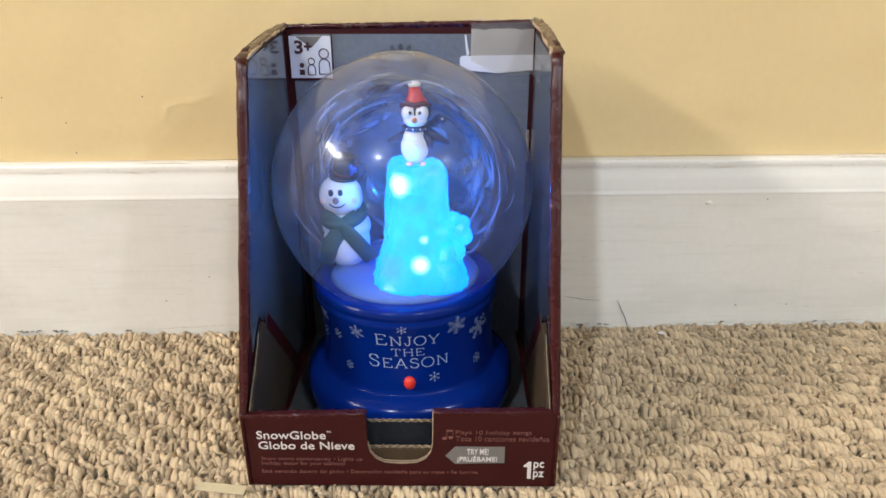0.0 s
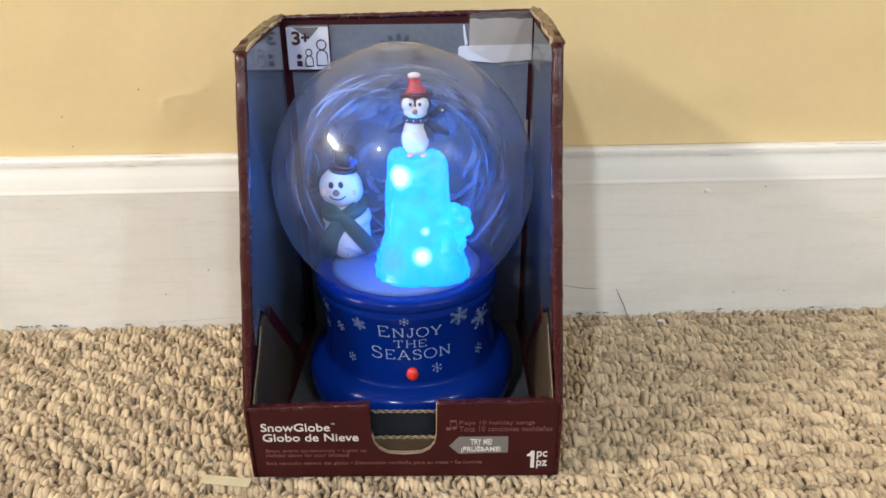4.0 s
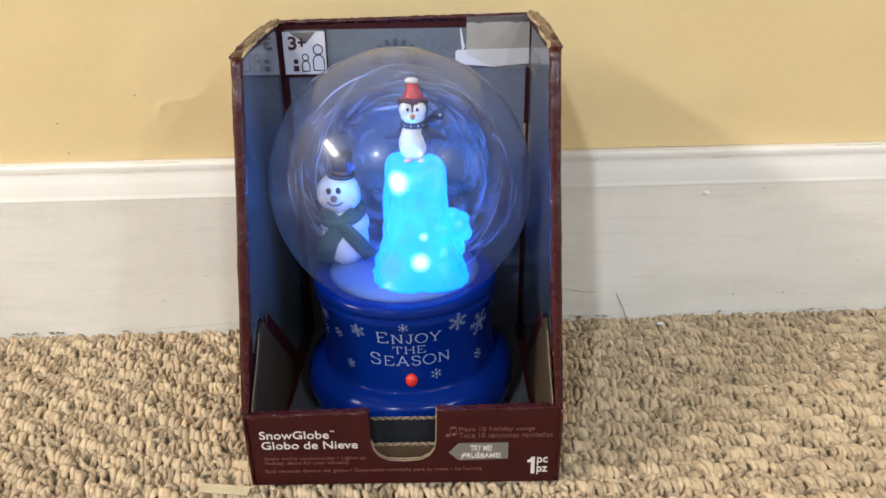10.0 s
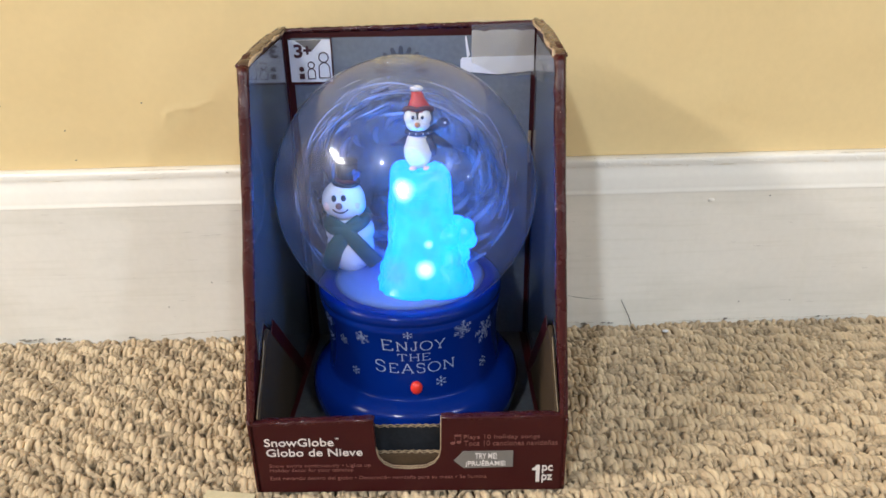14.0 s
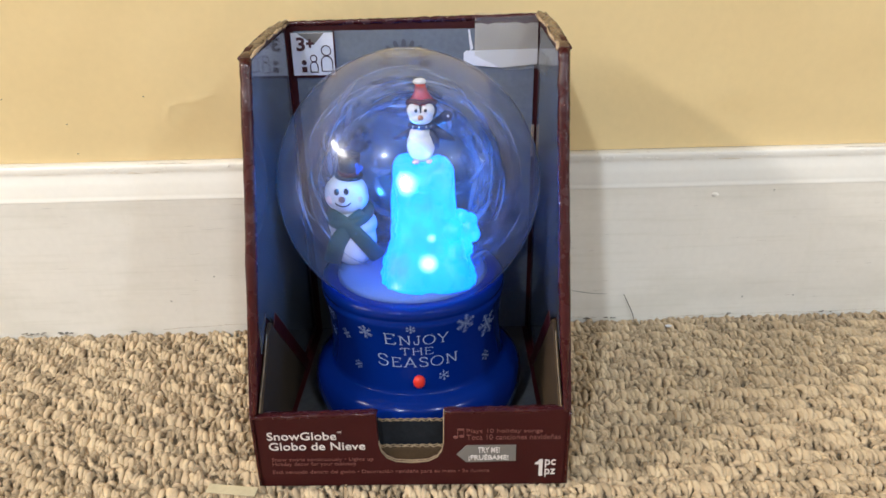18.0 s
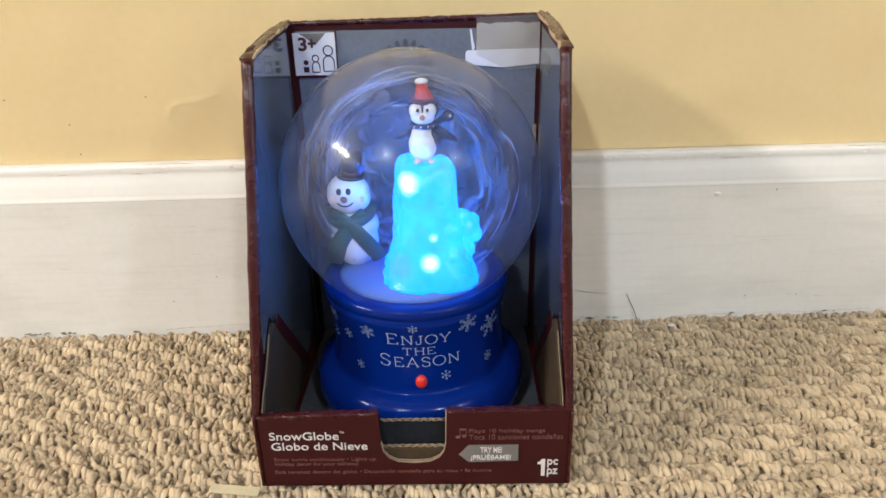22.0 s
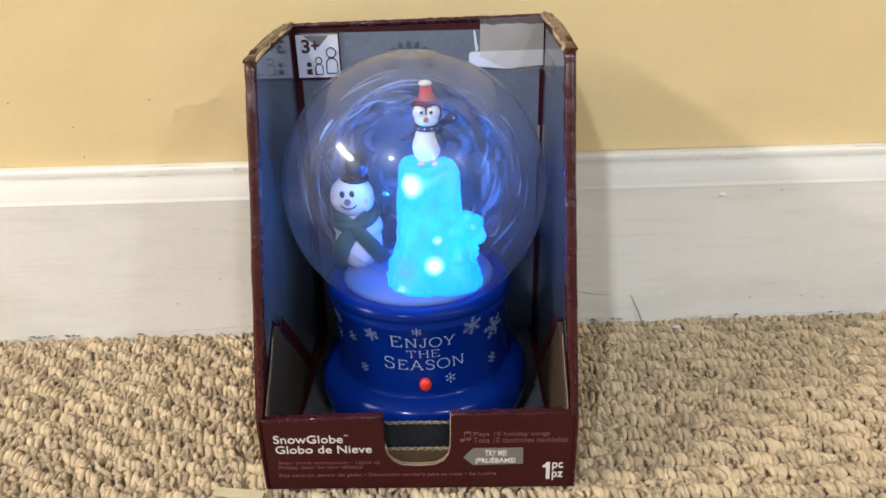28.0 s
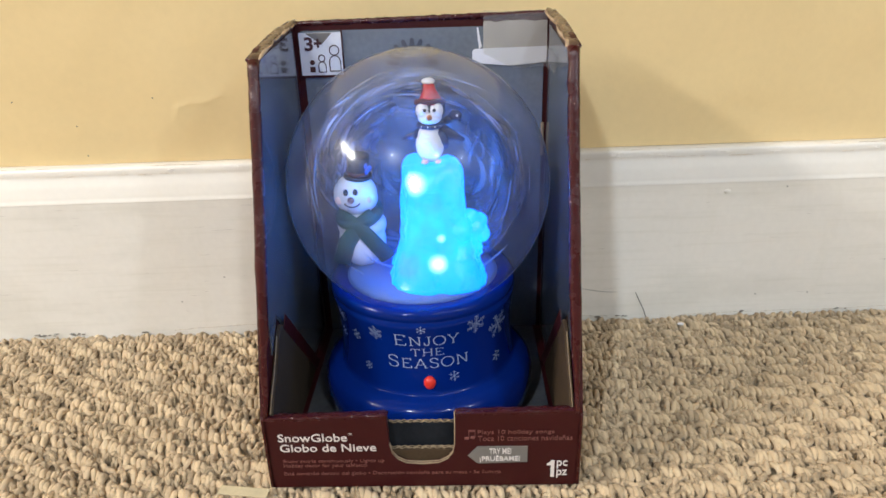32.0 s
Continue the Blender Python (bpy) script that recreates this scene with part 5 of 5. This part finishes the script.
# ---- small things ----
def scuffs():
    nail = bmesh.new()
    ball(nail, (0.229, -0.0002, 0.1005), (0.0026, 0.0009, 0.0016))
    tagged(new("paint_bump", finish("paint_bump", nail, PAINT_WHITE, True)), "painted-over nail bump on the baseboard", "bump")
    hair = bmesh.new()
    tube(hair, [(0.1695, -0.0006, 0.0215), (0.173, -0.0012, 0.014), (0.1765, -0.0016, 0.007), (0.1790, -0.0016, 0.0)], [0.00015, 0.0003, 0.0003, 0.0003], seg=6)
    tagged(new("loose_fibre", finish("loose_fibre", hair, KRAFT)), "loose fibre leaning on the baseboard", "fibre")
    crack = bmesh.new()
    tube(crack, [(0.128, -0.0001, 0.0262), (0.136, -0.0001, 0.0243), (0.146, -0.0001, 0.0226), (0.156, -0.0001, 0.0222)], [0.00012, 0.00025, 0.0002, 0.0001], seg=6)
    tagged(new("paint_crack", finish("paint_crack", crack, DEBRIS)), "thin dark crack in the baseboard paint", "crack")
    rng = random.Random(2)
    for k, x in enumerate((-0.292, -0.284, -0.275, -0.266, -0.258, -0.21, 0.142, 0.160, 0.256, 0.33)):
        bm = bmesh.new()
        for _ in range(3):
            ball(bm, (x + rng.uniform(-0.004, 0.004), -0.0012, 0.0012 + rng.uniform(0, 0.0016)), (rng.uniform(0.0008, 0.0022), 0.0006, rng.uniform(0.0002, 0.0005)), u=8, v=6)
        tagged(new("carpet_fluff", finish("carpet_fluff", bm, DEBRIS)), "dark fluff caught between carpet and baseboard", "fluff", "fluff along the baseboard")
    for x, z in ((-0.140, 0.046), (-0.175, 0.0265), (0.262, 0.0165), (0.302, 0.0165), (0.272, 0.103), (-0.225, 0.1388), (-0.228, 0.160), (-0.172, 0.178), (-0.268, 0.178)):
        bm = bmesh.new()
        ball(bm, (x, -0.0001 if z < 0.11 else WALL_Y - 0.0006, z), (0.0006, 0.0002, 0.0005), u=8, v=6)
        tagged(new("paint_speck", finish("paint_speck", bm, DEBRIS)), "small dark speck on the painted baseboard or wall", "speck", "specks in the paint")
    bm = bmesh.new()
    ball(bm, (0.201, -0.016, 0.0015), (0.0028, 0.0016, 0.0010), u=10, v=6)
    tagged(new("white_crumb", finish("white_crumb", bm, PAPER)), "white crumb lying on the carpet", "crumb")
    tagged(new("tape_scrap", finish("tape_scrap", tape_scrap(), STRAW)), "straw-coloured scrap of tape lying on the carpet", "tape")


def painted_wear():
    """Old marks in the paint: grime along the cap's bead, thin scratches and a dirty line where the board meets the pile."""
    rng = random.Random(31)
    grime = bmesh.new()
    for _ in range(120):
        x, long = rng.uniform(-0.36, 0.42), rng.uniform(0.001, 0.016) * rng.random() + 0.0005
        z = rng.choice((0.1262, 0.1264, 0.1316, 0.1318)) + rng.uniform(-0.0005, 0.0005)
        y = 0.0049 if z < 0.129 else 0.0068
        ball(grime, (x, y, z), (long, 0.0004, rng.uniform(0.00010, 0.0003)), turn=(0, rng.uniform(-1, 1), 0), u=8, v=6)
    tagged(new("trim_grime", finish("trim_grime", grime, GRIME, True)), "grey-brown grime caught along the moulding", "grime", kind="stuff")
    lumps = bmesh.new()
    for x in (-0.2, -0.163, -0.12, 0.146, 0.150, 0.176, 0.181, 0.224, 0.229, 0.262, 0.335):
        for _ in range(3):
            ball(lumps, (x + rng.uniform(-0.004, 0.004), 0.0048, 0.1286 + rng.uniform(-0.0008, 0.0012)), (rng.uniform(0.0008, 0.0022), 0.0006, rng.uniform(0.0003, 0.0006)), u=8, v=6)
    tagged(new("paint_lumps", finish("paint_lumps", lumps, PAINT_WHITE, True)), "small lumps of old paint along the moulding", "paint", kind="stuff")
    marks = bmesh.new()
    for _ in range(60):
        x, z, long = rng.uniform(-0.34, 0.40), rng.uniform(0.012, 0.104), rng.uniform(0.001, 0.009)
        dip = rng.uniform(-0.0006, 0.0006)
        tube(marks, [(x - long, 0.0001, z), (x, 0.00005, z + dip), (x + long, 0.0001, z + rng.uniform(-0.0003, 0.0003))], [0.00005, rng.uniform(0.0001, 0.00022), 0.00005], seg=5)
    tagged(new("board_scratches", finish("board_scratches", marks, SCRATCH)), "faint scratches in the baseboard paint", "scratch", kind="stuff")
    line = bmesh.new()
    for x0, x1, z0, z1 in ((-0.185, -0.072, 0.0022, 0.0068), (0.094, 0.150, 0.0030, 0.0016), (0.19, 0.40, 0.0006, 0.0022)):
        pts = [(x0 + (x1 - x0) * i / 14, 0.0, z0 + (z1 - z0) * i / 14 + rng.uniform(-0.0006, 0.0006)) for i in range(15)]
        tube(line, pts, [rng.uniform(0.0001, 0.0004) for _ in pts], seg=6)
    tagged(new("caulk_line", finish("caulk_line", line, GRIME)), "uneven grey line of dirt above the carpet edge", "dirt", kind="stuff")


def tape_scrap():
    bm = box(-0.0135, 0.0135, -0.0032, 0.0032, 0, 0.0005, 0.0002)
    bmesh.ops.transform(bm, matrix=pose(-0.089, -0.177, 0.0022, 2, 3, -6), verts=bm.verts)
    return bm


def motions():
    """The fan in the base blows the snow round all the while."""
    for ob, tilt, speed, seed in SWIRLS:
        rows = []
        for i in range(161):
            t = i * 0.2
            wob = 5 * math.sin(t * 1.7 + seed)
            m = pose(BOX_X, BOX_Y, GLOBE_Z) @ pose(0, 0, 0, tilt[0] + wob - 90, tilt[1] - wob, 0) @ pose(0, 0, 0, 0, 0, seed * 47 + speed * t)
            rows.append((t, m))
        walk(ob, rows)


room()
display_box()
snow_globe()
blown_snow()
ceiling_lights()
scuffs()
painted_wear()
carpet()
motions()
